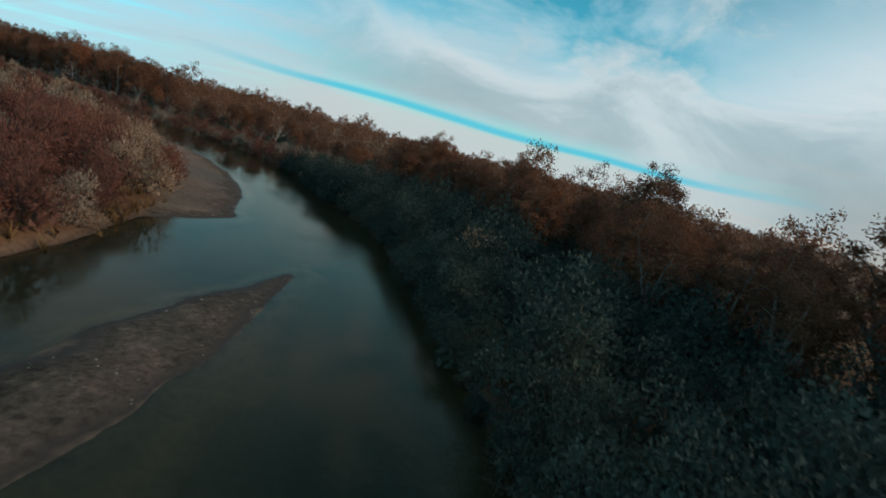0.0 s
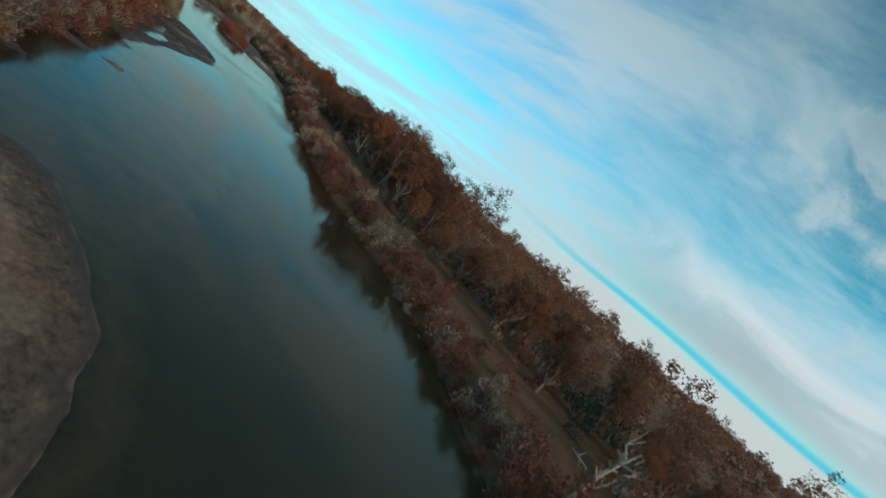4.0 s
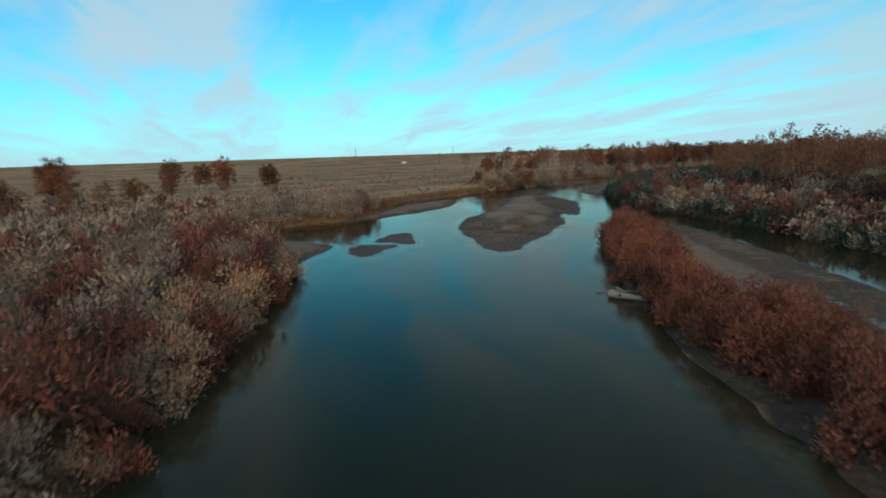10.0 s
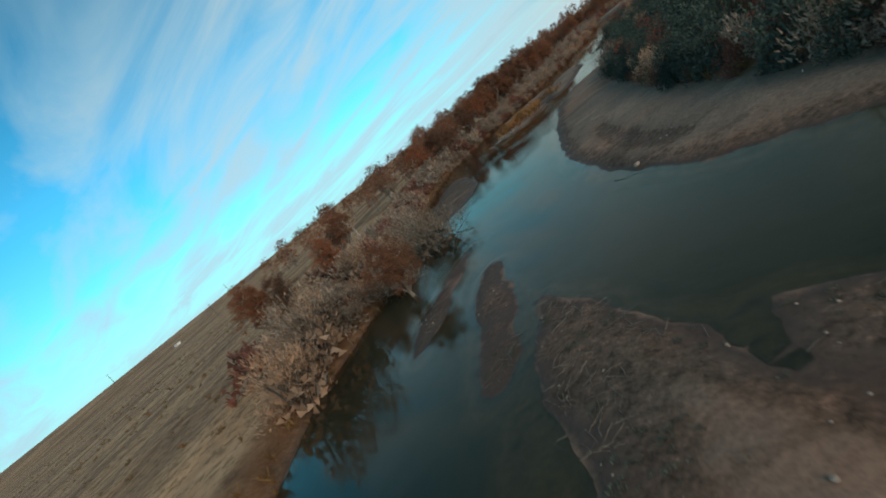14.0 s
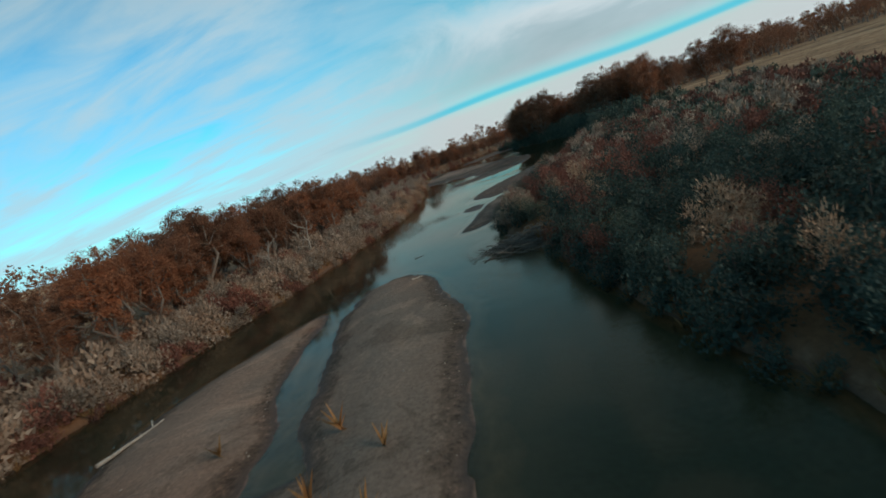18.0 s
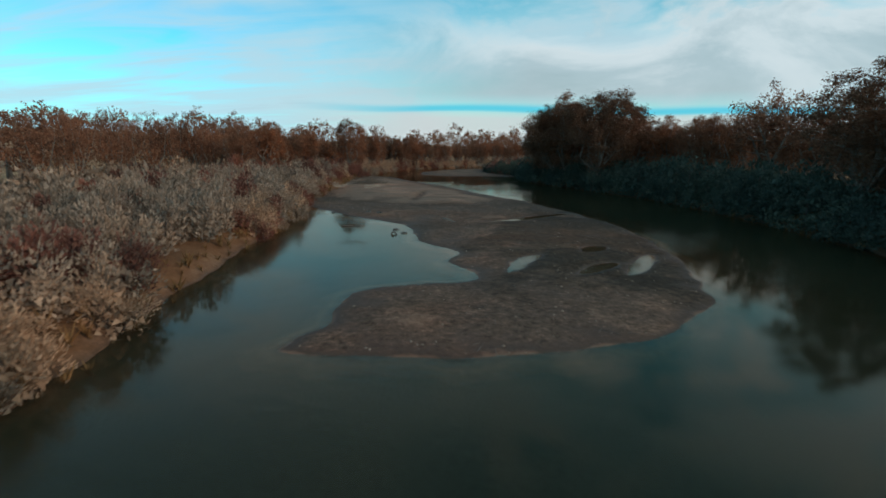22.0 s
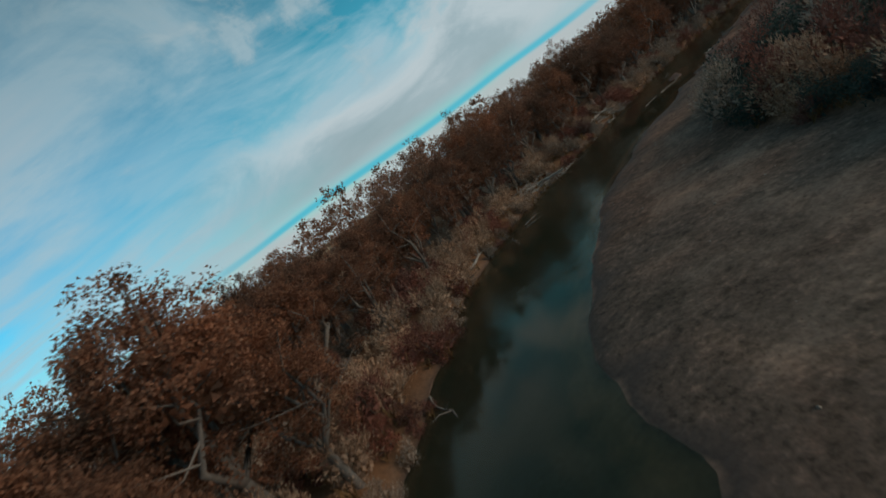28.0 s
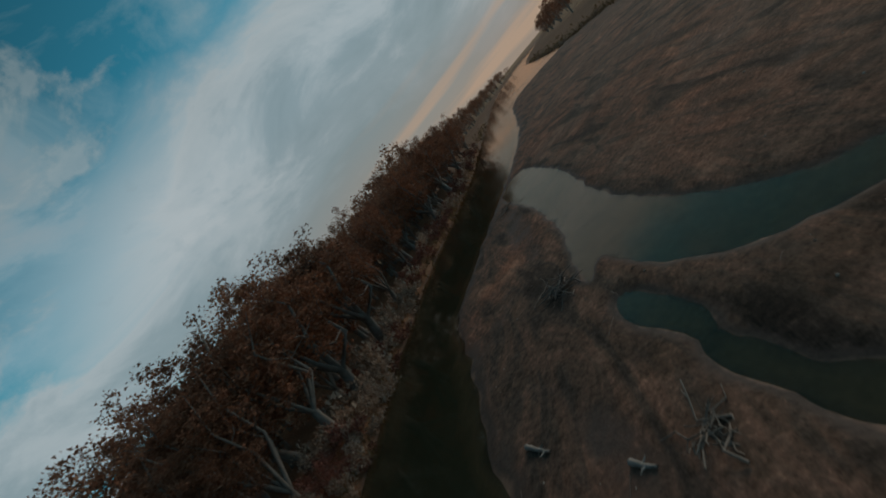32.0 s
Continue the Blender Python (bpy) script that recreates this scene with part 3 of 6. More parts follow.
# bars of sand inside the river: points round each, and its height
BARS = [
    ([(-11.8, 12), (-11.2, 17), (-10.2, 21.5), (-8.8, 26.3), (-6.9, 32.2), (-6.4, 26), (-6.3, 19), (-6.9, 13.3), (-7.6, 9), (-9.5, -4), (-12.8, -4)], 0.34),
    ([(-7.2, 31), (-5.9, 26), (-5.1, 18), (-5.2, 12), (-5.6, 5), (-8, -6), (-10.5, -6), (-9, 12), (-8.4, 24)], -0.11),
    ([(-24, 34), (-16, 40), (-17, 47), (-22, 60), (-30, 72), (-39, 82), (-47, 86), (-56, 84), (-48, 66), (-36, 54)], 0.42),
    ([(-86, 98.5), (-90, 102.6), (-93, 104.8), (-97.5, 109), (-103, 114.6), (-107.5, 119.5), (-112, 122.6), (-115.5, 124), (-121, 125.5), (-131, 125), (-134, 121), (-112, 108), (-103, 103.5), (-94, 98)], 0.13),
    ([(-43, 84), (-50.5, 89), (-61, 98), (-69, 104), (-78, 108.5), (-89, 113.5), (-96, 116.5), (-105, 120), (-111, 122.5), (-118, 120), (-112, 108), (-84, 95), (-60, 80), (-48, 72)], -0.125),
    ([(-46, 78), (-53, 84.5), (-62, 91), (-72, 97.5), (-83, 101), (-92, 104), (-84, 95), (-60, 80)], -0.085),
    ([(-178, 162), (-190, 162.5), (-212, 172), (-230, 185), (-240, 195), (-252, 207), (-240, 201), (-224, 193), (-205, 182), (-190, 172), (-180, 166)], 0.6),
    ([(-156, 164), (-168, 162), (-178, 163), (-184, 169), (-178, 175), (-168, 173), (-158, 169)], 0.3),
    ([(-182, 172), (-190, 178), (-205, 187), (-222, 196), (-238, 202), (-222, 190), (-203, 181), (-188, 171)], 0.3),
    ([(-230, 172), (-242, 173.5), (-250, 175.8), (-255, 178), (-261.3, 182.3), (-267, 188), (-276, 195.3), (-283, 200), (-288, 203), (-293, 207.7), (-299, 214.5), (-302.4, 219), (-303.5, 223), (-291, 215.3), (-283, 210.5), (-270.5, 205), (-261.4, 201.5), (-254.8, 196.8), (-245, 190), (-235, 180)], 0.20),
    ([(-240, 177), (-246, 179), (-249, 180.6), (-255, 183.2), (-262, 184.2), (-267.2, 188.6), (-276.4, 196), (-283.2, 200.8), (-288, 204), (-292.5, 208.8), (-296.6, 214.6), (-299.4, 219.2), (-290, 214.5), (-282, 209.5), (-270, 204), (-261.4, 200.5), (-254.5, 195.5), (-246, 188)], 0.62),
    ([(-292.9, 218.2), (-284, 217), (-272, 212.3), (-260.6, 204.5), (-252.5, 198), (-262, 199), (-276, 205), (-288, 211)], 0.16),
    ([(-235, 157.8), (-238.4, 157.4), (-243, 160), (-240.4, 163.8), (-237.6, 161.8), (-235, 159.6)], 0.10),
    ([(-240, 166.2), (-242.2, 163.6), (-245, 161.6), (-249.4, 165.3), (-249, 168.4)], 0.10),
    ([(-267, 163), (-270.6, 170), (-273.7, 176), (-280, 185), (-287, 191), (-294, 194.5), (-300, 195), (-295, 184), (-284, 174), (-272, 164)], 0.4),
    ([(-256, 138), (-251, 148), (-252, 153), (-245, 157), (-239, 155), (-233, 150), (-240, 147), (-248, 137)], 0.5),
    ([(-312, 221), (-314, 221.5), (-317.5, 228), (-318.6, 236), (-315.5, 231)], 0.10),
    ([(-302.5, 216), (-304.5, 217), (-310.5, 225), (-312, 230), (-307, 225.5), (-303, 220)], 0.16),
    ([(-298.8, 211), (-300.6, 214.4), (-299.6, 213)], 0.06),
    ([(-284, 229), (-292, 229), (-300, 233), (-308, 241), (-316, 253), (-322, 265), (-329, 281), (-331.5, 291), (-330, 300), (-325, 300), (-316, 280), (-302, 254)], 0.5),
    ([(-338, 248), (-332, 252), (-334, 259), (-341, 268), (-355, 280), (-350, 266)], 0.2),
    ([(-349, 290), (-342, 289), (-339, 297), (-343, 304), (-344, 311), (-350, 306), (-353, 297)], 0.8),
    ([(-346, 296), (-347.5, 309), (-351.4, 318), (-354.2, 325), (-355.5, 331), (-358, 333.7), (-361, 326), (-361.8, 316), (-357, 306), (-351, 297)], 0.66),
    ([(-338, 299), (-344, 307), (-350, 320), (-355, 335), (-351, 341), (-345, 332), (-340.3, 321), (-337.8, 308), (-336.5, 303)], 0.66),
    ([(-349, 356), (-349.5, 366), (-349.5, 374), (-348.4, 382), (-344.3, 389), (-344.6, 376), (-345, 365), (-345.4, 357)], 0.42),
    ([(-355.3, 390), (-353.5, 404), (-346.5, 422), (-338.5, 443), (-340.5, 424), (-341.5, 409), (-344, 391), (-346, 389), (-349, 384), (-352, 385)], 0.14),
    ([(-354.2, 377), (-352.6, 380), (-350, 379.5), (-349.8, 373.5), (-351, 372), (-353, 373.3)], -0.01),
    ([(-372.5, 433), (-363, 435), (-356.5, 438.5), (-352, 444.5), (-350.5, 451), (-350.3, 460), (-351.5, 472), (-355, 483), (-361.5, 496), (-366, 503.5), (-371.5, 510.6), (-374.8, 516), (-379.4, 523), (-385.8, 531), (-394.8, 542.5), (-404, 555), (-414, 557), (-410, 530),
      (-406, 503), (-396, 484.5), (-386.5, 475.5), (-378.3, 470.6), (-375, 466), (-372.6, 460), (-369, 456.5), (-368.8, 452.5), (-365.4, 448), (-369, 446), (-372.2, 443), (-372, 436.5)], 0.15),
    ([(-378, 488), (-367.5, 497), (-371.5, 506), (-378, 516.5), (-388, 530), (-398, 542), (-405, 551), (-410, 535), (-403, 508), (-397, 494), (-388, 488)], 0.42),
    ([(-367, 580), (-376, 577), (-387, 571), (-397, 571), (-402, 580), (-403, 592), (-401.3, 603), (-400.6, 608.5), (-399.5, 612.5), (-397.4, 617.5), (-391.5, 627.5), (-387, 633), (-378, 642.5), (-373, 646), (-366, 651), (-350, 640), (-375, 630), (-382, 610), (-376, 590)], 0.20),
    ([(-366, 651), (-361.5, 655), (-358.4, 660), (-355, 662), (-352, 665), (-345.6, 669.5), (-340, 674.3), (-331, 680), (-323.5, 684), (-317.7, 687), (-302, 688.5), (-277, 690), (-242, 696), (-150, 718), (-150, 690), (-200, 668), (-280, 652), (-330, 638), (-355, 640)], 0.17),
    ([(-360, 664), (-362, 660.6), (-364.2, 657), (-364.6, 659.5), (-362.6, 662.8)], 0.03),
]
# pools and back channels cut into the bars
POOLS = [
    [(-363.7, 450.3), (-362.8, 452), (-361.4, 457), (-362.7, 456.6), (-363.6, 454)],
    [(-358.8, 450.8), (-356, 454), (-355.7, 456), (-357.9, 454)],
    [(-357.9, 459.4), (-355.9, 461), (-355.8, 463), (-357.6, 462)],
    [(-355.5, 451.6), (-353.1, 455), (-352.3, 460), (-353.9, 457.6)],
    [(-368.4, 474.8), (-366, 476.2), (-363.6, 478.2), (-358.6, 485.4), (-358.2, 486.6), (-360, 485.6), (-364.8, 479.4), (-367.4, 476.4)],
    [(-286, 686), (-302.6, 677), (-314.8, 672.4), (-321, 669.5), (-327, 665.8), (-332, 661), (-332.4, 656), (-335, 656), (-334.4, 661), (-333.6, 664), (-330.3, 668.2), (-326, 671.2), (-328.3, 671.8), (-322.4, 673.8), (-318.4, 674.8), (-306.6, 680), (-292, 688)],
    [(-336.3, 666.9), (-337.5, 665.3), (-339.2, 664.2), (-342, 660), (-343, 661), (-341.2, 664), (-339.4, 665.2), (-338, 666.4)],
    [(-332.6, 669.9), (-330.9, 669.7), (-335, 666.4), (-336.6, 666.5)],
    [(-199.8, 182.2), (-194, 181.2), (-188.5, 179.6), (-183, 176.6), (-178, 174.2), (-180, 171.8), (-178.8, 168), (-179.6, 166.2), (-184.6, 172.4), (-189.5, 175.4)],
    [(-105, 108.6), (-107.3, 109.3), (-112, 112.2), (-109.6, 112.6), (-104.5, 109.6)],
    [(-95.6, 104.6), (-99.5, 106.6), (-103.4, 109.8), (-101.5, 109.6), (-98.2, 107.4)],
]


def smooth_line(pts, n=5):
    """A Catmull-Rom line through the points."""
    p = np.array(pts, float)
    q = np.vstack([2 * p[0] - p[1], p, 2 * p[-1] - p[-2]])
    out = []
    for a, b, c, d in zip(q, q[1:], q[2:], q[3:]):
        for s in np.arange(n) / n:
            out.append(0.5 * (2 * b + (c - a) * s + (2 * a - 5 * b + 4 * c - d) * s**2 + (3 * b - a - 3 * c + d) * s**3))
    return np.vstack([out, p[-1]])


def smooth_ring(pts, n=4):
    p = np.array(pts, float)
    m, out = len(p), []
    for i in range(m):
        a, b, c, d = p[i - 1], p[i], p[(i + 1) % m], p[(i + 2) % m]
        for s in np.arange(n) / n:
            out.append(0.5 * (2 * b + (c - a) * s + (2 * a - 5 * b + 4 * c - d) * s**2 + (3 * b - a - 3 * c + d) * s**3))
    return np.array(out)


def inside_distance(xy, ring):
    """Distance to the ring's outline, positive inside."""
    a, b = ring, np.roll(ring, -1, 0)
    best, odd = np.full(len(xy), 1e18), np.zeros(len(xy), bool)
    for (ax, ay), (bx, by) in zip(a, b):
        ex, ey = bx - ax, by - ay
        px, py = xy[:, 0] - ax, xy[:, 1] - ay
        h = np.clip((px * ex + py * ey) / (ex * ex + ey * ey + 1e-12), 0, 1)
        best = np.minimum(best, (px - h * ex) ** 2 + (py - h * ey) ** 2)
        cross = (ay > xy[:, 1]) != (by > xy[:, 1])
        if abs(by - ay) > 1e-9:
            odd ^= cross & (xy[:, 0] < ex * (xy[:, 1] - ay) / (by - ay) + ax)
    return np.where(odd, 1, -1) * np.sqrt(best)


LEFT_LINE, RIGHT_LINE = smooth_line(LEFT + LEFT_B, 3), smooth_line(RIGHT + RIGHT_B, 3)
RIVER = np.vstack([LEFT_LINE, RIGHT_LINE[::-1]])
RINGS = [(smooth_ring(r, 3), h) for r, h in BARS]
POOL_RINGS = [smooth_ring(r, 3) for r in POOLS]
# shallow damp hollows that hold no water
HOLLOWS = [smooth_ring(r, 3) for r in (
    [(-381.4, 494), (-382.0, 499), (-382.7, 505), (-383.8, 511), (-384.5, 511), (-383.8, 505), (-383.0, 499), (-382.4, 494)],
    [(-371, 503), (-373, 506), (-377, 509), (-376, 511), (-371.5, 507.5)],
    [(-297.5, 236), (-304, 243), (-310, 252), (-308, 246), (-301, 237)],
    [(-347, 668), (-339, 671), (-333, 675), (-339, 669), (-346, 665)],
    [(-322, 676), (-311, 682), (-300, 684.5), (-312, 679)],
    [(-352, 655), (-343, 661), (-341, 659), (-350, 652)])]


def wobble(xy, size, seed):
    """Smooth noise between -1 and 1, from a few turned waves."""
    rng = np.random.RandomState(seed)
    v = np.zeros(len(xy))
    for k in range(7):
        an, f, ph = rng.uniform(0, 6.283), rng.uniform(0.6, 1.9) / size, rng.uniform(0, 6.283)
        v += np.sin((xy[:, 0] * np.cos(an) + xy[:, 1] * np.sin(an)) * f * 6.283 + ph + 1.3 * np.sin(xy[:, 1] * f * 2.1 + k))
    return v / 4.0


def terrain(xy):
    """Height, and how far the point lies from the river (positive on land)."""
    land = np.full(len(xy), 900.0)
    near = (xy[:, 0] > -900) & (xy[:, 0] < 800) & (xy[:, 1] > -450) & (xy[:, 1] < 1000)
    land[near] = -inside_distance(xy[near], RIVER)
    edge = land - 0.4 + 0.28 * wobble(xy, 11, 1) + 0.14 * wobble(xy, 4.5, 2)
    bed = -0.16 - 1.3 * (1 - np.exp(-np.maximum(-edge, 0) / 5.0))
    rise = 0.15 + 1.25 * (1 - np.exp(-np.maximum(edge, 0) / 1.6)) + 0.5 * (1 - np.exp(-np.maximum(edge, 0) / 30.0)) + 0.18 * wobble(xy, 14, 3)
    z = np.where(edge > 0, rise, np.maximum(bed + 0.31 * np.exp(np.minimum(edge, 0) / 0.6), bed))
    bars = np.full(len(xy), -9.0)
    for ring, h in RINGS:
        lo, hi = ring.min(0) - 12, ring.max(0) + 12
        k = np.where((xy[:, 0] > lo[0]) & (xy[:, 0] < hi[0]) & (xy[:, 1] > lo[1]) & (xy[:, 1] < hi[1]))[0]
        if len(k):
            e = inside_distance(xy[k], ring) + 0.35 * wobble(xy[k], 13, 5) + 0.15 * wobble(xy[k], 5, 6)
            e += 0.10 * wobble(xy[k], 2.2, 15)
            up = np.where(e > 0, max(h, 0.05) * (1 - np.exp(-e / (1.6 + 2.4 * abs(h)))) + 0.05 * np.clip(e / 0.6, 0, 1), 0.16 * e) + min(h, 0)
            bars[k] = np.maximum(bars[k], up - 0.03 + 0.035 * wobble(xy[k], 9, 7) + 0.012 * wobble(xy[k], 3.5, 8))
    z = np.where(edge > 0, z, np.maximum(z, bars))
    for ring in POOL_RINGS:
        lo, hi = ring.min(0) - 3, ring.max(0) + 3
        k = np.where((xy[:, 0] > lo[0]) & (xy[:, 0] < hi[0]) & (xy[:, 1] > lo[1]) & (xy[:, 1] < hi[1]) & (edge < 0))[0]
        if len(k):
            e = inside_distance(xy[k], ring) + 0.12 * wobble(xy[k], 3, 14)
            z[k] = np.where(e > -0.6, np.minimum(z[k], 0.20 - 0.30 * np.clip((e + 0.6) / 0.9, 0, 1)), z[k])
    for ring in HOLLOWS:
        lo, hi = ring.min(0) - 3, ring.max(0) + 3
        k = np.where((xy[:, 0] > lo[0]) & (xy[:, 0] < hi[0]) & (xy[:, 1] > lo[1]) & (xy[:, 1] < hi[1]) & (edge < 0))[0]
        if len(k):
            e = inside_distance(xy[k], ring) + 0.15 * wobble(xy[k], 3, 16)
            z[k] -= np.clip(z[k] - 0.06, 0, 1) * 0.85 * np.clip((e + 0.5) / 0.8, 0, 1)
    # far off the plain swells a little
    far = np.maximum(land - 120, 0)
    west = np.clip((-xy[:, 0] - 250) / 900, 0, 1)
    z += np.minimum(far * 0.025, 36) * west + np.minimum(far * 0.004, 6)
    return z, edge


def axis_steps(lo, hi, step, reach, grow=1.28):
    mid = np.arange(lo, hi + step, step)
    out, d, a = [], step, 0.0
    while a < reach:
        d *= grow
        a += d
        out.append(a)
    out = np.array(out)
    return np.concatenate([lo - out[::-1], mid, mid[-1] + out])


def mesh_from(name, verts, faces, mats, smooth=False, index=None):
    me = bpy.data.meshes.new(name)
    verts, faces = np.asarray(verts, np.float32), np.asarray(faces, np.int32)
    me.vertices.add(len(verts))
    me.vertices.foreach_set("co", verts.ravel())
    k = faces.shape[1]
    me.loops.add(faces.size)
    me.loops.foreach_set("vertex_index", faces.ravel())
    me.polygons.add(len(faces))
    me.polygons.foreach_set("loop_start", np.arange(0, faces.size, k, dtype=np.int32))
    me.polygons.foreach_set("loop_total", np.full(len(faces), k, np.int32))
    for m in mats:
        me.materials.append(m)
    if index is not None:
        me.polygons.foreach_set("material_index", np.asarray(index, np.int32))
    if smooth:
        me.polygons.foreach_set("use_smooth", np.ones(len(faces), bool))
    me.update(calc_edges=True)
    return me


def grid_faces(nx, ny):
    i = np.arange(nx * ny).reshape(ny, nx)
    return np.stack([i[:-1, :-1].ravel(), i[:-1, 1:].ravel(), i[1:, 1:].ravel(), i[1:, :-1].ravel()], 1)


gx, gy = axis_steps(-440, 25, 2.8, 4300), axis_steps(-15, 725, 2.8, 4300)
nx, ny = len(gx), len(gy)
fx, fy = np.interp(np.arange(4 * nx - 3) / 4, np.arange(nx), gx), np.interp(np.arange(4 * ny - 3) / 4, np.arange(ny), gy)
CX, CY = np.meshgrid((gx[:-1] + gx[1:]) / 2, (gy[:-1] + gy[1:]) / 2, indexing="ij")
c_edge = terrain(np.stack([CX.ravel(), CY.ravel()], 1))[1].reshape(CX.shape)
fine_cell = (c_edge < 4.5) & (CX > -440) & (CX < 25) & (CY > -15) & (CY < 725)
NY = 4 * ny - 3
tris = []
ci, cj = np.where(fine_cell)
for a in range(4):
    for b in range(4):
        k00 = (4 * ci + a) * NY + 4 * cj + b
        tris += [np.stack([k00, k00 + NY, k00 + NY + 1], 1), np.stack([k00, k00 + NY + 1, k00 + 1], 1)]
pad = np.pad(fine_cell, 1)
beside = (pad[2:, 1:-1] | pad[:-2, 1:-1] | pad[1:-1, 2:] | pad[1:-1, :-2]) & ~fine_cell
ci, cj = np.where(~fine_cell & ~beside)
k00 = 4 * ci * NY + 4 * cj
tris += [np.stack([k00, k00 + 4 * NY, k00 + 4 * NY + 4], 1), np.stack([k00, k00 + 4 * NY + 4, k00 + 4], 1)]
fans = []
for i, j in zip(*np.where(beside)):
    ring = []
    for (ax, ay), (dx, dy), near in (((0, 0), (1, 0), pad[i + 1, j]), ((4, 0), (0, 1), pad[i + 2, j + 1]), ((4, 4), (-1, 0), pad[i + 1, j + 2]), ((0, 4), (0, -1), pad[i, j + 1])):
        ring += [(4 * i + ax + dx * k) * NY + 4 * j + ay + dy * k for k in (range(4) if near else (0,))]
    mid_key = (4 * i + 2) * NY + 4 * j + 2
    fans += [(mid_key, a, b) for a, b in zip(ring, ring[1:] + ring[:1])]
tris = np.vstack(tris + [np.array(fans)])
keys, tris = np.unique(tris, return_inverse=True)
tris = tris.reshape(-1, 3)
gxy = np.stack([fx[keys // NY], fy[keys % NY]], 1)
gz, gland = terrain(gxy)
ground_me = mesh_from("ground", np.column_stack([gxy, gz]), tris, [M_GROUND], True)
cover = np.zeros((len(gxy), 4), np.float32)
cover[:, 0] = np.clip((gland + 0.35) / 0.6, 0, 1)
cover[:, 1] = np.clip((gland - 25) / 30 + 0.35 * wobble(gxy, 30, 9), 0, 1)
# a worn track runs along the right bank's terrace
cover[:, 2] = np.where((gxy[:, 0] > -168) & (gxy[:, 0] < -35) & (gxy[:, 1] > 98) & (gxy[:, 1] < 190), 0.8 * np.exp(-(((gland - 9.5 - wobble(gxy, 25, 12)) / 0.85) ** 2)), 0)
# the open plain comes right up to the cut bank on the left
west = (gxy[:, 0] < -262) & (gxy[:, 1] < 300) & (gxy[:, 0] + gxy[:, 1] < -85)
cover[:, 1] = np.where(west, np.clip((gland - 1.5) / 4, 0, 1), cover[:, 1])
rough = np.where(gxy[:, 0] + gxy[:, 1] > -60, 0.1, np.clip((gland - 60) / 60, 0.15, 1))
ragged = 45 * wobble(gxy, 60, 14) + 20 * wobble(gxy, 22, 15)
fade = np.clip((gxy[:, 0] + 190 + 0.3 * ragged) / 25, 0, 1) * np.clip((520 - gxy[:, 1] + 2 * ragged) / 120, 0, 1) * np.clip((gxy[:, 1] + 400) / 80, 0, 1)
cover[:, 1] *= 1 + fade * (rough - 1)
cover[:, 3] = 1
layer = ground_me.color_attributes.new("cover", "FLOAT_COLOR", "POINT")
layer.data.foreach_set("color", cover.ravel())
tagged(new("ground", ground_me), "sandy river bed, bars and dry grass plain", "ground", kind="structure")

wx, wy = axis_steps(-460, 60, 40, 900, 1.6), axis_steps(-60, 760, 40, 500, 1.6)
WX, WY = np.meshgrid(wx, wy)
water_me = mesh_from("water", np.column_stack([WX.ravel(), WY.ravel(), 0 * WX.ravel()]), grid_faces(len(wx), len(wy)), [M_WATER], True)
water = tagged(new("water", water_me), "dark green slow river water", "water", kind="structure")

# ---------------------------------------------------------------- plants
rng = np.random.RandomState(11)


def height_at(x, y):
    return float(terrain(np.array([[x, y]], float))[0][0])


def tube(path, radii, sides=6):
    """Verts and quads of a tapered tube along a path."""
    path = [Vector(p) for p in path]
    vs, fs = [], []
    for i, (p, r) in enumerate(zip(path, radii)):
        d = (path[min(i + 1, len(path) - 1)] - path[max(i - 1, 0)]).normalized()
        u = d.orthogonal().normalized()
        w = d.cross(u)
        for k in range(sides):
            a = 6.2832 * k / sides
            vs.append(tuple(p + r * (math.cos(a) * u + math.sin(a) * w)))
    for i in range(len(path) - 1):
        for k in range(sides):
            a, b, c, d = i * sides + k, i * sides + (k + 1) % sides, (i + 1) * sides + (k + 1) % sides, (i + 1) * sides + k
            fs += [(a, b, c), (a, c, d)]
    return vs, fs


def join(pieces):
    vs, fs, n = [], [], 0
    for v, f in pieces:
        v, f = np.asarray(v, float).reshape(-1, 3), np.asarray(f, int)
        vs.append(v), fs.append(f + n)
        n += len(v)
    return np.vstack(vs), np.vstack(fs)


def strokes(pts, dirs, length, width, r):
    """A narrow pointed blade at each point, laid along its direction."""
    dirs = dirs / np.linalg.norm(dirs, axis=1)[:, None]
    side = np.cross(dirs, r.normal(size=dirs.shape))
    side /= np.linalg.norm(side, axis=1)[:, None]
    l, w = length[:, None] * 0.5, width[:, None] * 0.5
    v = np.stack([pts - dirs * l - side * w, pts + dirs * l, pts - dirs * l * 0.6 + side * w], 1).reshape(-1, 3)
    return v, np.arange(len(v)).reshape(-1, 3)


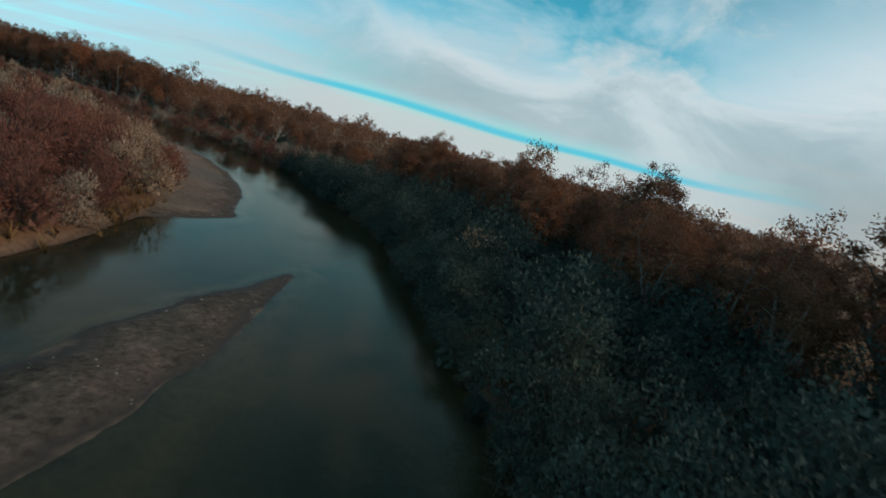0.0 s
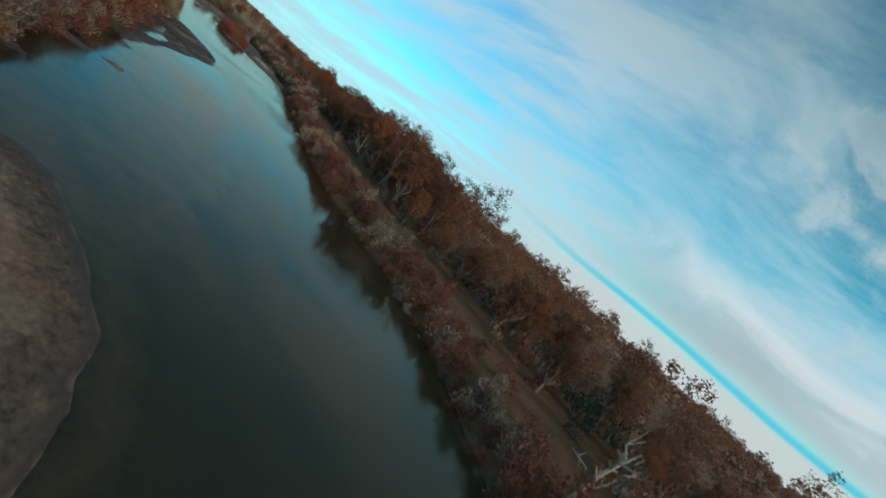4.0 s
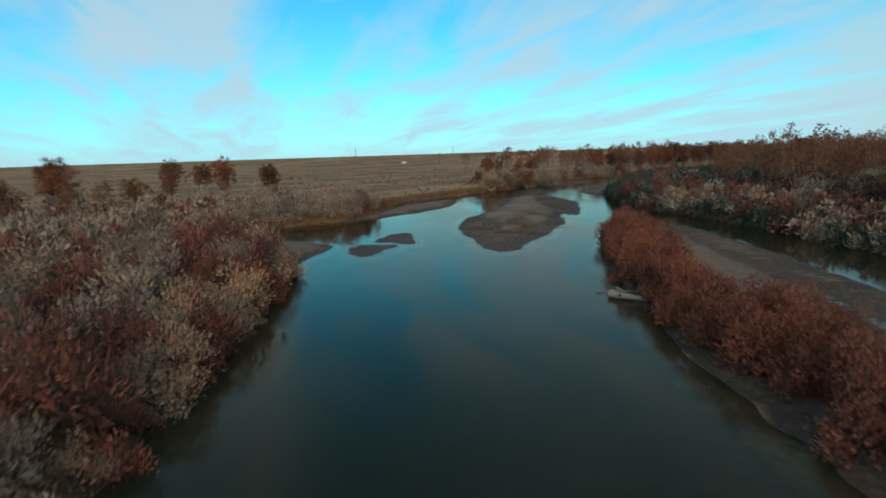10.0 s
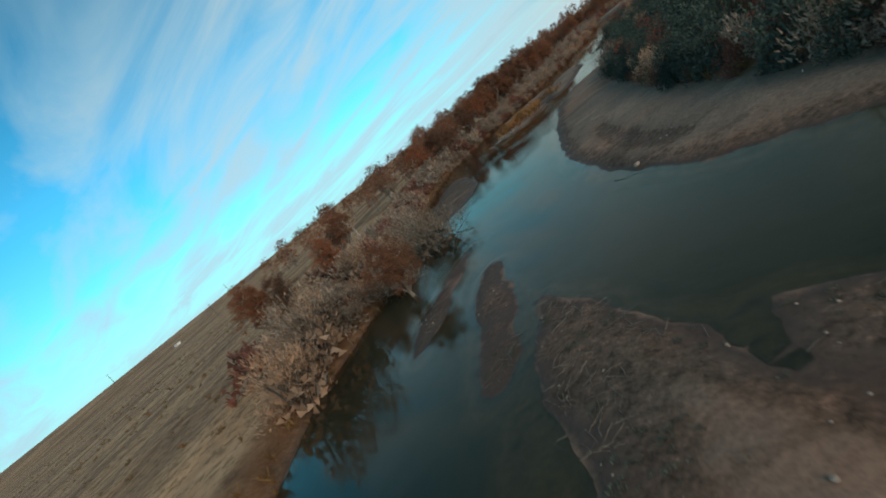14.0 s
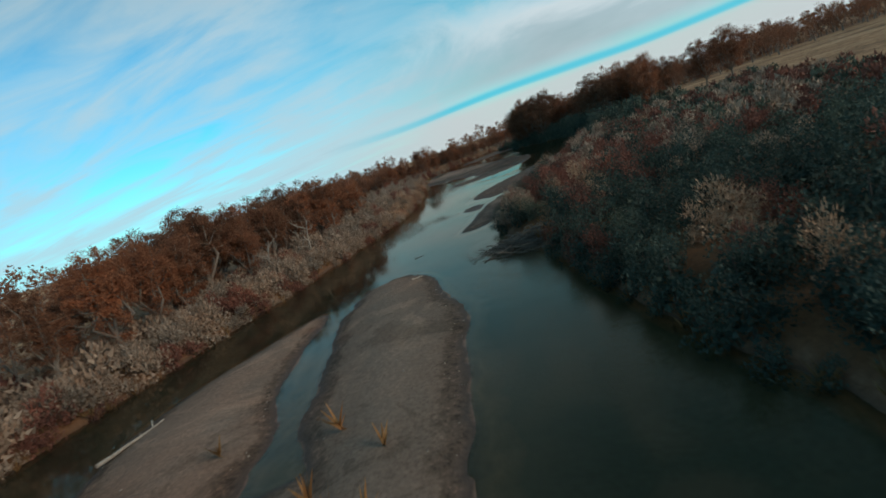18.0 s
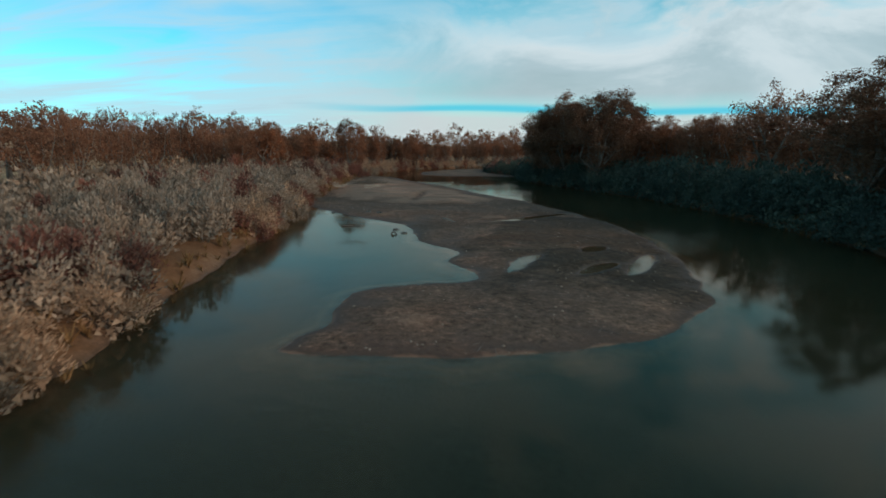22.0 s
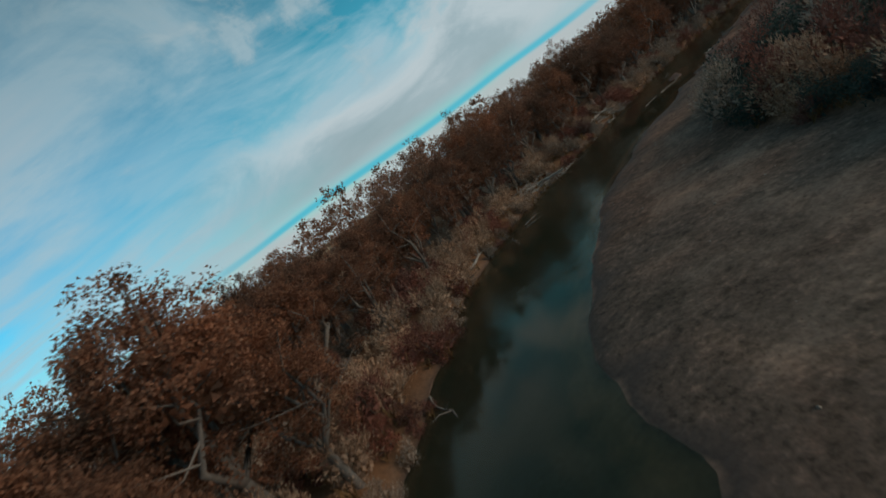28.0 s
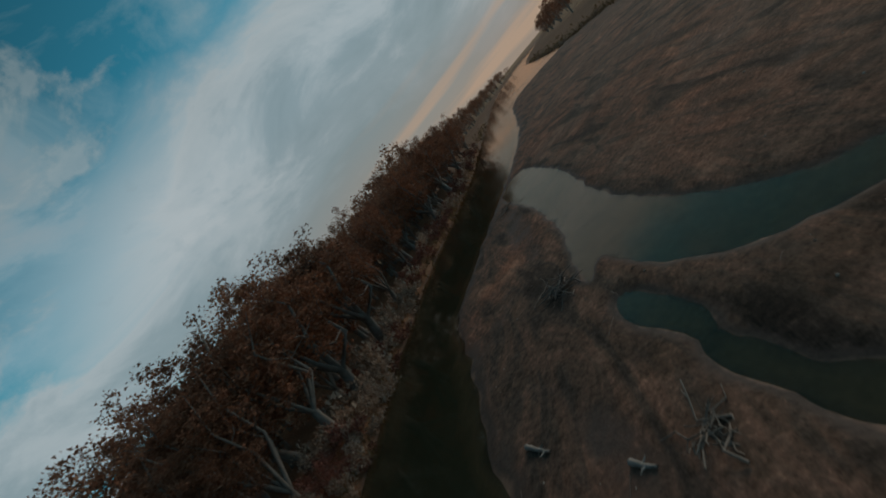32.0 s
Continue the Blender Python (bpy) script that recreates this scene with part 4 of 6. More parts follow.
def cottonwood(seed, tall=11.0, wide=4.2, clumps=82, each=150, leaf=0.125, limbs=6, twigs=3, low=0.15, sides=6, spread=1.0, core=620):
    """Limbs and leaf clumps of one tree: (wood verts, faces), (leaf verts, faces)."""
    r = np.random.RandomState(seed)
    woods, tips = [], []
    lean = r.normal(0, 0.6, 2)
    fork = tall * r.uniform(0.12, 0.24)
    base = [(0, 0, -0.5), (lean[0] * 0.2, lean[1] * 0.2, fork * 0.5), (lean[0] * 0.5, lean[1] * 0.5, fork)]
    woods.append(tube(base, (0.36, 0.29, 0.24), sides + 1))
    for k in range(limbs):
        an, out = 6.283 * (k + r.uniform(-0.3, 0.3)) / limbs, r.uniform(0.35, 1.0)
        top = tall * r.uniform(0.60, 0.95)
        p0 = np.array(base[2])
        p3 = np.array([math.cos(an) * wide * out * 0.75, math.sin(an) * wide * out * 0.75, top])
        p1 = p0 + (p3 - p0) * 0.35 + r.normal(0, 0.35, 3) + np.array([math.cos(an), math.sin(an), 0]) * 0.5
        p2 = p0 + (p3 - p0) * 0.7 + r.normal(0, 0.35, 3)
        woods.append(tube([p0, p1, p2, p3], (0.17, 0.12, 0.07, 0.02), sides - 1))
        tips += [p2, p3]
        for _ in range(twigs):
            q0 = p1 + (p2 - p1) * r.uniform(0, 1)
            q1 = q0 + r.normal(0, 1, 3) * (1.5, 1.5, 0.6) + (0, 0, 0.9)
            woods.append(tube([q0, (q0 + q1) / 2 + r.normal(0, 0.15, 3), q1], (0.06, 0.045, 0.02), 4))
            tips.append(q1)
    mid = (1 + low) / 2
    ph = r.uniform(0, 6.28, 3)

    def crown_place(p):
        an = math.atan2(p[1], p[0])
        lob = 0.84 + 0.16 * math.sin(2 * an + ph[0]) + 0.13 * math.sin(3 * an + 4 * p[2] + ph[1])
        # fuller above the middle than below it
        full = 1.0 if p[2] > -0.1 else 1.0 + 0.35 * (p[2] + 0.1)
        return np.array([p[0] * wide * lob * full, p[1] * wide * lob * full, tall * mid + p[2] * tall * (1 - mid) * (0.90 + 0.12 * math.sin(3 * an + ph[2]))])

    cs = []
    while len(cs) < clumps:
        p = r.normal(size=3) + (0, 0, 0.4)
        cs.append(crown_place(p * r.uniform(0.55, 0.95) ** 0.5 / np.linalg.norm(p)))
    cs += list(tips)
    pts, dirs = [], []
    for c in cs:
        rad = r.uniform(0.65, 1.25) * wide / 4.1 * spread
        n = max(3, int(each * r.uniform(0.6, 1.3)))
        q = r.normal(0, 1, (n, 3))
        q /= np.linalg.norm(q, axis=1)[:, None]
        pts.append(c + q * rad * r.uniform(0.05, 1.0, (n, 1)) ** 0.75 * (1.0, 1.0, 0.82))
        dirs.append(0.35 * q + r.normal(0, 1.0, (n, 3)))
    pts, dirs = np.vstack(pts), np.vstack(dirs)
    n = len(pts)
    leaves = strokes(pts, dirs, leaf * r.uniform(0.7, 1.3, n), leaf * r.uniform(0.7, 1.15, n), r)
    # sprays deep in the crown
    q = r.normal(0, 1, (core, 3))
    q *= r.uniform(0.02, 0.36, (core, 1)) ** 0.5 / np.linalg.norm(q, axis=1)[:, None]
    q = np.array([crown_place(a) for a in q])
    inner = strokes(q, r.normal(0, 1, (core, 3)), r.uniform(0.30, 0.50, core), r.uniform(0.24, 0.40, core), r)
    return join(woods), join([leaves, inner])


def willow(seed, tall=2.8, wide=1.8, plumes=11, per=80, length=0.30, width=0.04, stems=6, wood=True, core=70, loose=0.22):
    """A domed shrub of feathery sprays in round heads that reach the ground: (wood), (leaves)."""
    r = np.random.RandomState(seed)
    woods, pts, dirs = [], [], []
    ph = r.uniform(0, 6.28, 2)
    for k in range(plumes):
        an, el = 2.4 * k + r.uniform(-0.35, 0.35), (0.05 + 1.4 * ((k * 0.618) % 1.0) ** 1.3)
        reach = r.uniform(0.52, 0.74) * (0.9 + 0.16 * math.sin(3 * an + ph[0]))
        head = np.array([math.cos(an) * math.cos(el), math.sin(an) * math.cos(el), math.sin(el) * 0.95]) * reach
        q = r.normal(0, 1, (per, 3))
        q /= np.linalg.norm(q, axis=1)[:, None]
        q[:, 2] = np.where(r.uniform(0, 1, per) < 0.72, np.abs(q[:, 2]), q[:, 2])
        c = head + q * r.uniform(0.3, 1.0, (per, 1)) ** 0.5 * r.uniform(0.30, 0.44)
        c[:, 2] = np.abs(c[:, 2])
        pts.append(c * (wide, wide, tall))
        dirs.append(q * 0.8 + head * 0.7 + np.array([0, 0, 0.6]) + r.normal(0, loose, (per, 3)))
        if wood:
            for _ in range(max(1, stems // 3)):
                tip = head * (wide, wide, tall) * 1.25 + r.normal(0, 0.2, 3)
                woods.append(tube([tip * (0.15, 0.15, 0) - (0, 0, 0.2), tip * (0.5, 0.5, 0.55), tip], (0.03, 0.02, 0.007), 3))
    if not woods:
        woods.append(tube([(0, 0, -0.2), (0.05, 0, tall * 0.3), (0.1, 0.1, tall * 0.6)], (0.08, 0.05, 0.02), 3))
    pts, dirs = np.vstack(pts), np.vstack(dirs)
    n = len(pts)
    leaves = strokes(pts, dirs, length * r.uniform(0.6, 1.35, n), width * r.uniform(0.7, 1.4, n), r)
    q = r.normal(0, 1, (core, 3))
    q *= r.uniform(0.1, 1, (core, 1)) ** 0.4 * 0.55 / np.linalg.norm(q, axis=1)[:, None]
    q[:, 2] = np.abs(q[:, 2])
    inner = strokes(q * (wide, wide, tall), r.normal(0, 1, (core, 3)), np.full(core, 0.17 * wide), np.full(core, 0.13 * wide), r)
    return join(woods), join([leaves, inner])


def tuft(seed, tall=0.7, wide=0.45, blades=9, thick=0.09):
    r = np.random.RandomState(seed)
    an = r.uniform(0, 6.283, blades)
    d = np.column_stack([np.cos(an) * 0.6, np.sin(an) * 0.6, r.uniform(0.6, 1.4, blades)])
    pts = d * np.array([wide, wide, tall]) * 0.5
    none = tube([(0, 0, -0.1), (0, 0, 0.05)], (0.03, 0.01), 3)
    return (np.array(none[0]), np.array(none[1])), strokes(pts, d, tall * r.uniform(0.7, 1.2, blades), np.full(blades, thick), r)


def bare_tree(seed, tall=7.0, lean=(0.0, 0.0), limbs=7):
    """A leafless weathered tree as one set of tubes."""
    r = np.random.RandomState(seed)
    lx, ly = lean
    path = [np.array([lx * s * s * tall, ly * s * s * tall, -0.4 + s * tall]) for s in (0, 0.3, 0.6, 1.0)]
    woods = [tube(path, (0.24, 0.18, 0.12, 0.03), 6)]
    for k in range(limbs):
        s = r.uniform(0.25, 0.85)
        p = path[0] + np.array([lx * s * s * tall, ly * s * s * tall, s * tall])
        an, ln = r.uniform(0, 6.283), tall * r.uniform(0.2, 0.42)
        q = p + np.array([math.cos(an) * ln, math.sin(an) * ln, ln * r.uniform(0.3, 0.9)])
        m = (p + q) / 2 + r.normal(0, 0.25, 3)
        woods.append(tube([p, m, q], (0.09, 0.06, 0.015), 5))
        for _ in range(3):
            a = m + (q - m) * r.uniform(0, 0.8)
            woods.append(tube([a, a + r.normal(0, 0.5, 3) + (0, 0, 0.5)], (0.035, 0.01), 4))
    return join(woods)


def part(name, me, parent, label=""):
    ob = new(name, me)
    ob.parent = parent
    return tagged(ob, label) if label else ob


def plant(name, label, category, group, wood_m, leaf_m, made, parts=("trunk", "crown")):
    root = tagged(new(name), label, category, group)
    part(parts[0], mesh_from(parts[0], *made[0], [wood_m], True), root)
    part(parts[1], mesh_from(parts[1], *made[1], [leaf_m]), root)
    return root


def side_of(xy):
    """+1 on the right bank, -1 on the left, by the nearer bank line."""
    out = np.zeros(len(xy))
    for i in range(0, len(xy), 4000):
        q = xy[i:i + 4000, None]
        l, r = ((q - LEFT_LINE[None]) ** 2).sum(2).min(1), ((q - RIGHT_LINE[None]) ** 2).sum(2).min(1)
        out[i:i + 4000] = np.where(r < l, 1, -1)
    return out


def thinned(p, gap, used=None):
    """Keeps places that are at least gap apart."""
    cells, keep = {} if used is None else used, []
    for i, (x, y) in enumerate(p[:, :2]):
        cx, cy = int(x // gap), int(y // gap)
        near = [q for a in (-1, 0, 1) for b in (-1, 0, 1) for q in cells.get((cx + a, cy + b), ())]
        if all((q[0] - x) ** 2 + (q[1] - y) ** 2 > gap * gap for q in near):
            cells.setdefault((cx, cy), []).append((x, y))
            keep.append(i)
    return p[keep]


def stuff(name, protos, places, label, category, mats, seed, lo=0.7, hi=1.3):
    """Many alike plants as one mesh."""
    r = np.random.RandomState(seed)
    vs, fs, ix, n = [], [], [], 0
    for row in places:
        x, y, z = row[:3]
        (wv, wf), (lv, lf) = protos[r.randint(len(protos))]
        a, s = r.uniform(0, 6.283), r.uniform(lo, hi) * (row[4] if len(row) > 4 else 1)
        c, d = math.cos(a) * s, math.sin(a) * s
        rot = np.array([[c, d, 0], [-d, c, 0], [0, 0, s * r.uniform(0.8, 1.2)]])
        for v, f, m in ((wv, wf, 0), (lv, lf, 1)):
            vs.append(v @ rot + (x, y, z)), fs.append(f + n), ix.append(np.full(len(f), m))
            n += len(v)
    me = mesh_from(name, np.vstack(vs), np.vstack(fs), mats, False, np.concatenate(ix))
    return tagged(new(name, me), label, category, kind="stuff")


# candidate places over the valley: x, y, z, distance from the river
r0 = np.random.RandomState(77)
cand = np.column_stack([r0.uniform(-475, 75, 340000), r0.uniform(-45, 760, 340000)])
mid_line = np.vstack([LEFT_LINE, RIGHT_LINE])
# more of them close along both banks
strip = []
for line in (LEFT_LINE, RIGHT_LINE):
    for (ax, ay), (bx, by) in zip(line[:-1], line[1:]):
        n = int(math.hypot(bx - ax, by - ay) / 0.4)
        if n < 60:
            u = r0.uniform(0, 1, n)
            strip.append(np.column_stack([ax + (bx - ax) * u, ay + (by - ay) * u]) + r0.uniform(-1.7, 1.7, (n, 2)))
cand = np.vstack([cand] + strip)
cell = set()
for mx, my in mid_line:
    for ax in range(-4, 5):
        for ay in range(-4, 5):
            cell.add((int(mx // 20) + ax, int(my // 20) + ay))
cand = cand[[(int(x // 20), int(y // 20)) in cell for x, y in cand]]
cz, ce = terrain(cand)
cand = np.column_stack([cand, cz, ce])[(ce > -0.85) & (ce < 62)]
cside = side_of(cand[:, :2])
patch = wobble(cand[:, :2], 11, 31) + 0.6 * wobble(cand[:, :2], 4, 32)


# middle of the main channel, downstream
CHANNEL = smooth_line([(0, -20), (0, 15), (-7, 41), (-23, 68), (-46, 84), (-70, 98), (-104, 120), (-157, 139), (-212, 158), (-265, 185), (-305, 227), (-327, 282), (-345, 340), (-355, 384), (-366, 430), (-384, 500), (-400, 555), (-402, 592), (-392, 627), (-370, 652), (-340, 668)], 4)


def from_channel(xy):
    xy = np.asarray(xy, float)[:, :2]
    return np.sqrt(((xy[:, None] - CHANNEL[None]) ** 2).sum(2).min(1))


def zone(side, box, d_lo, d_hi):
    return (cside == side) & (cand[:, 0] > box[0]) & (cand[:, 1] > box[1]) & (cand[:, 0] < box[2]) & (cand[:, 1] < box[3]) & (cand[:, 3] > d_lo) & (cand[:, 3] < d_hi)


SCRUB = {"pale": [], "red": [], "olive": []}
# driftwood heaps that lie clear of the scrub
CLEAR = np.array([(-339.6, 339.6, 4.7), (-401.5, 527, 3.6), (-404.5, 514, 4.0), (-405, 538, 3.4), (-154, 131.3, 1.6), (-398, 516, 3.0), (-391, 650, 2.6), (-373, 664.5, 2.6), (-380, 659.5, 2.2), (-385, 655, 2.2)])


def grow(side, box, d_lo, d_hi, gap, red=0.3, olive=-9.0, scale=1.0):
    """Fills a zone with scrub: red where the patch noise is under one level, olive under another."""
    k = zone(side, box, d_lo, d_hi)
    idx = np.where(k)[0]
    rows = np.column_stack([cand[idx], np.full(len(idx), scale), patch[idx]])
    rows = thinned(rows, gap)
    rows = rows[(np.hypot(rows[:, None, 0] - CLEAR[:, 0], rows[:, None, 1] - CLEAR[:, 1]) > CLEAR[:, 2]).all(1)]
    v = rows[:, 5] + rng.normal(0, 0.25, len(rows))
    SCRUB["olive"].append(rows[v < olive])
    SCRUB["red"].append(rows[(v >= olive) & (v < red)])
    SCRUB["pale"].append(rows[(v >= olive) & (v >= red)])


def front(side, box, red=0.3, olive=-9.0, scale=1.0, gap=1.3):
    grow(side, box, -0.05, 1.5, gap, red, olive, scale)
    # low growth hangs over the water
    grow(side, box, -0.7, -0.05, 1.15, red + 0.35, olive, 0.6 * scale)


# left bank, going downstream
grow(-1, (-100, -45, -10, 62), 0.1, 40, 2.5, 0.5, -9, 1.3)
front(-1, (-240, 40, -25, 160), 0.05, -9, 1.05)
grow(-1, (-240, 40, -25, 160), 1.3, 26, 2.1, 0.05, -9, 1.3)
grow(-1, (-260, 30, -25, 160), 26, 58, 3.2, 0.2, -9, 1.3)
grow(-1, (-290, 100, -238, 172), 0.2, 16, 2.4, -0.9, -9, 1.3)
grow(-1, (-305, 100, -238, 158), 16, 45, 3.4, -0.2, -9, 1.2)
grow(-1, (-350, 220, -318, 256), 0.4, 14, 2.3, -0.3, -9, 1.5)
grow(-1, (-385, 250, -330, 300), 0.5, 12, 2.6, -0.3, -9, 1.15)
front(-1, (-400, 296, -360, 430), -0.6, -9, 1.05)
front(-1, (-400, 455, -360, 505), -0.6, -9, 1.05)
grow(-1, (-400, 296, -355, 440), 1.2, 15, 2.0, -0.6, -9, 1.25)
grow(-1, (-450, 430, -370, 505), 1.6, 32, 2.2, -0.8, -9, 1.3)
grow(-1, (-430, 404, -370, 430), 15, 32, 2.3, -0.6, -9, 1.3)
front(-1, (-450, 545, -395, 560), 0.2, -9, 1.0, 1.7)
grow(-1, (-450, 500, -395, 560), 1.3, 18, 2.1, 0.2, -9, 1.15)
front(-1, (-450, 556, -300, 740), -0.4, -9, 0.85, 1.4)
grow(-1, (-450, 556, -300, 740), 1.3, 5.5, 1.9, -0.4, -9, 1.0)
grow(-1, (-450, 556, -370, 690), 5.5, 11, 2.4, -0.2, -9, 0.9)
grow(-1, (-300, 690, -180, 760), 0.0, 4, 2.4, 0.2, -9, 1.0)
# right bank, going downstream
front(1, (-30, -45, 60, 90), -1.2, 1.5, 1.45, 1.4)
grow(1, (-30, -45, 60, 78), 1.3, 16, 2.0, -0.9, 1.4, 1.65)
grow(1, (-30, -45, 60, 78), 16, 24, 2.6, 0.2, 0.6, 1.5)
front(1, (-155, 76, 20, 185), 0.2, -1.4, 0.75)
grow(1, (-155, 60, 20, 185), 1.3, 5.5, 2.3, 0.2, -1.2, 0.85)
grow(1, (-155, 60, 40, 215), 13, 50, 3.8, 0.3, -0.3, 1.0)
front(1, (-265, 150, -150, 260), 0.1, -0.1, 1.05)
grow(1, (-265, 150, -150, 260), 1.3, 45, 2.6, 0.25, -1.0, 1.15)
front(1, (-345, 205, -255, 290), 0.6, 0.25, 1.1)
front(1, (-345, 290, -255, 348), 0.8, 0.4, 1.0)
front(1, (-345, 348, -255, 450), 0.5, -0.2, 1.1)
grow(1, (-345, 205, -255, 290), 1.3, 40, 2.3, 1.2, 0.2, 1.35)
grow(1, (-345, 290, -255, 348), 1.6, 40, 1.9, 0.75, 0.6, 1.12)
grow(1, (-350, 348, -285, 450), 1.3, 42, 2.2, 0.3, -0.35, 1.2)
front(1, (-375, 440, -300, 582), -1.5, 1.4, 1.6, 1.8)
grow(1, (-375, 440, -300, 582), 1.5, 13, 2.4, -1.5, 1.4, 2.15)
grow(1, (-375, 440, -300, 582), 13, 26, 2.8, -1.5, 1.2, 1.5)
front(1, (-390, 578, -310, 650), 0.5, 0.2, 1.05)
grow(1, (-390, 578, -310, 650), 1.3, 26, 2.3, 0.7, 0.1, 1.2)

PROTO_NEAR = [willow(40 + i, 2.7, 1.75, 14, 62, 0.21, 0.058, 3, False, 130, 0.30) for i in range(5)]
PROTO_MID = [willow(60 + i, 2.7, 1.75, 12, 36, 0.27, 0.105, 3, False, 80, 0.35) for i in range(5)]
PROTO_FAR = [willow(80 + i, 2.7, 1.85, 8, 14, 0.46, 0.27, 3, False, 36, 0.5) for i in range(5)]
# the dark shrubs carry short broad leaves in round heads
LEAFY_NEAR = [willow(140 + i, 2.7, 1.75, 15, 62, 0.12, 0.085, 3, False, 150, 0.9) for i in range(5)]
LEAFY_MID = [willow(160 + i, 2.7, 1.75, 13, 34, 0.19, 0.14, 3, False, 90, 0.9) for i in range(5)]
LABELS = {"pale": "pale feathery willow scrub thick along the river bank", "red": "rust-red tamarisk scrub thick along the river bank",
          "olive": "dark grey-green shrubs in the shade of the bank"}
MATS = {"pale": M_PALE, "red": M_RED, "olive": M_LEAF_DARK}
SINGLE = {"pale": "pale buff willow shrub at the edge of the water", "red": "rust-red tamarisk shrub at the edge of the water",
          "olive": "dark grey-green shrub leaning over the water"}
SINGLES = {}
for kind in ("pale", "red", "olive"):
    rows = np.vstack(SCRUB[kind])
    # the front row by the main channel stands as single shrubs
    off = from_channel(rows) * np.where((rows[:, 1] < 60) | (rows[:, 4] > 1.55) | (rows[:, 4] == 1.12), 0.65, 1.0) + np.where(rows[:, 4] < 0.8, 8, 0)
    order = np.argsort(off + np.where(rows[:, 3] < 2.2, 0, 1000))
    first = rows[order[:98]]
    taken = {(a, b) for a, b in first[:, :2]}
    left = np.array([(a, b) not in taken for a, b in rows[:, :2]])
    rest, off = rows[left], off[left]
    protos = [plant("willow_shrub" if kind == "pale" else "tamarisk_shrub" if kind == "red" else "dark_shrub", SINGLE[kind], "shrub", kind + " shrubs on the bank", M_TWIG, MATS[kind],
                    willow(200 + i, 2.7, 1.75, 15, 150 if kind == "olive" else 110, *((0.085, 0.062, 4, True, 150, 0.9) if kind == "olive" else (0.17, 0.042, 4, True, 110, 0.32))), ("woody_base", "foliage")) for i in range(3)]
    SINGLES[kind] = protos
    for i, (x, y, z, e, s, _) in enumerate(first):
        m = pose(x, y, z, rng.uniform(-6, 6), rng.uniform(-6, 6), rng.uniform(0, 360)) @ Matrix.Scale(s * rng.uniform(0.75, 1.25), 4)
        if i < 3:
            protos[i].matrix_basis = m
        else:
            copy_thing(protos[i % 3], m)
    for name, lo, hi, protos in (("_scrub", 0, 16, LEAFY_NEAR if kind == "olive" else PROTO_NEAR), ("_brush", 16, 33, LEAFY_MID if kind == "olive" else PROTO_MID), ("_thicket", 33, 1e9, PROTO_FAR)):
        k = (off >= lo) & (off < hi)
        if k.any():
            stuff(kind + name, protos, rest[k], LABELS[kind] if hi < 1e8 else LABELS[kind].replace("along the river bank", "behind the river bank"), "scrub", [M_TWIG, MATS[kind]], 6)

# large shrubs that stand out from the rest
for i, (kind, x, y, s) in enumerate((("pale", -96.5, 132.8, 1.7), ("pale", -178.2, 135.0, 1.35), ("pale", -212.6, 141.6, 1.2), ("pale", -211.8, 143.6, 1.1), ("pale", -224.3, 146.4, 1.2), ("pale", -45, 73.2, 1.5),
                                     ("red", -282.4, 168.8, 1.2), ("red", -289.6, 175.9, 0.9), ("pale", -291.5, 156.8, 1.6), ("pale", -323, 217, 2.7), ("pale", -326.5, 222, 2.3), ("pale", -331.5, 227, 2.4), ("pale", -328, 233.5, 2.2), ("pale", -327.5, 240.5, 2.2), ("pale", -334, 247, 2.2), ("pale", -336, 236, 2.3), ("pale", -339.6, 387, 1.4), ("pale", -320, 404.5, 1.6),
                                     ("red", -408.5, 513, 1.8), ("red", -413, 506, 2.0), ("red", -411, 498, 1.7), ("red", -416, 497, 1.9), ("red", -408, 490, 1.4),
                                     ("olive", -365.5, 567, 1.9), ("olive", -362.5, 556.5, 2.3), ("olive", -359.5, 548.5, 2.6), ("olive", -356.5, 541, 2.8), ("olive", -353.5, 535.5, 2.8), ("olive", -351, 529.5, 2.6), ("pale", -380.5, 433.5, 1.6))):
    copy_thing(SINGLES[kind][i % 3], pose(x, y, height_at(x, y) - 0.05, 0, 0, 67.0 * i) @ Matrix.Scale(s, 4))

# ---- trees
TREES = [cottonwood(20 + i, 11.0 + 0.6 * i, 3.1 + 0.35 * (i % 3)) for i in range(5)] + [cottonwood(30 + i, 11.0 + 0.6 * i, 3.3 + 0.35 * (i % 3), 66, 66, 0.17, 6, 2, 0.16, 5, 0.95, 420) for i in range(5)] + [cottonwood(45 + i, 16.5, 5.2, 170, 120, 0.17, 8, 4, 0.09, 6, 0.85, 600) for i in range(2)]
tree_protos = [plant("cottonwood_tree", "cottonwood with rust-orange autumn leaves and pale limbs", "tree", "cottonwoods by the river", M_BARK, M_LEAF, t) for t in TREES]
tree_n = {}
BELT = []


def tree_at(x, y, tall, near=True):
    """A cottonwood: the close-leaved kind by the flight line, the coarser one elsewhere."""
    if tall > 14.4:
        near = "great"
    i = tree_n.get(near, 0)
    tree_n[near] = i + 1
    k = 10 + i % 2 if near == "great" else i % 5 + (0 if near else 5)
    s = tall / (16.5 if near == "great" else 11.0 + 0.6 * (k % 5))
    m = pose(x, y, height_at(x, y) - 0.1, 0, 0, rng.uniform(0, 360)) @ Matrix.Diagonal((s * rng.uniform(0.95, 1.25), s * rng.uniform(0.95, 1.25), s, 1))
    if i < (2 if near == "great" else 5):
        tree_protos[k].matrix_basis = m
    else:
        copy_thing(tree_protos[k], m)


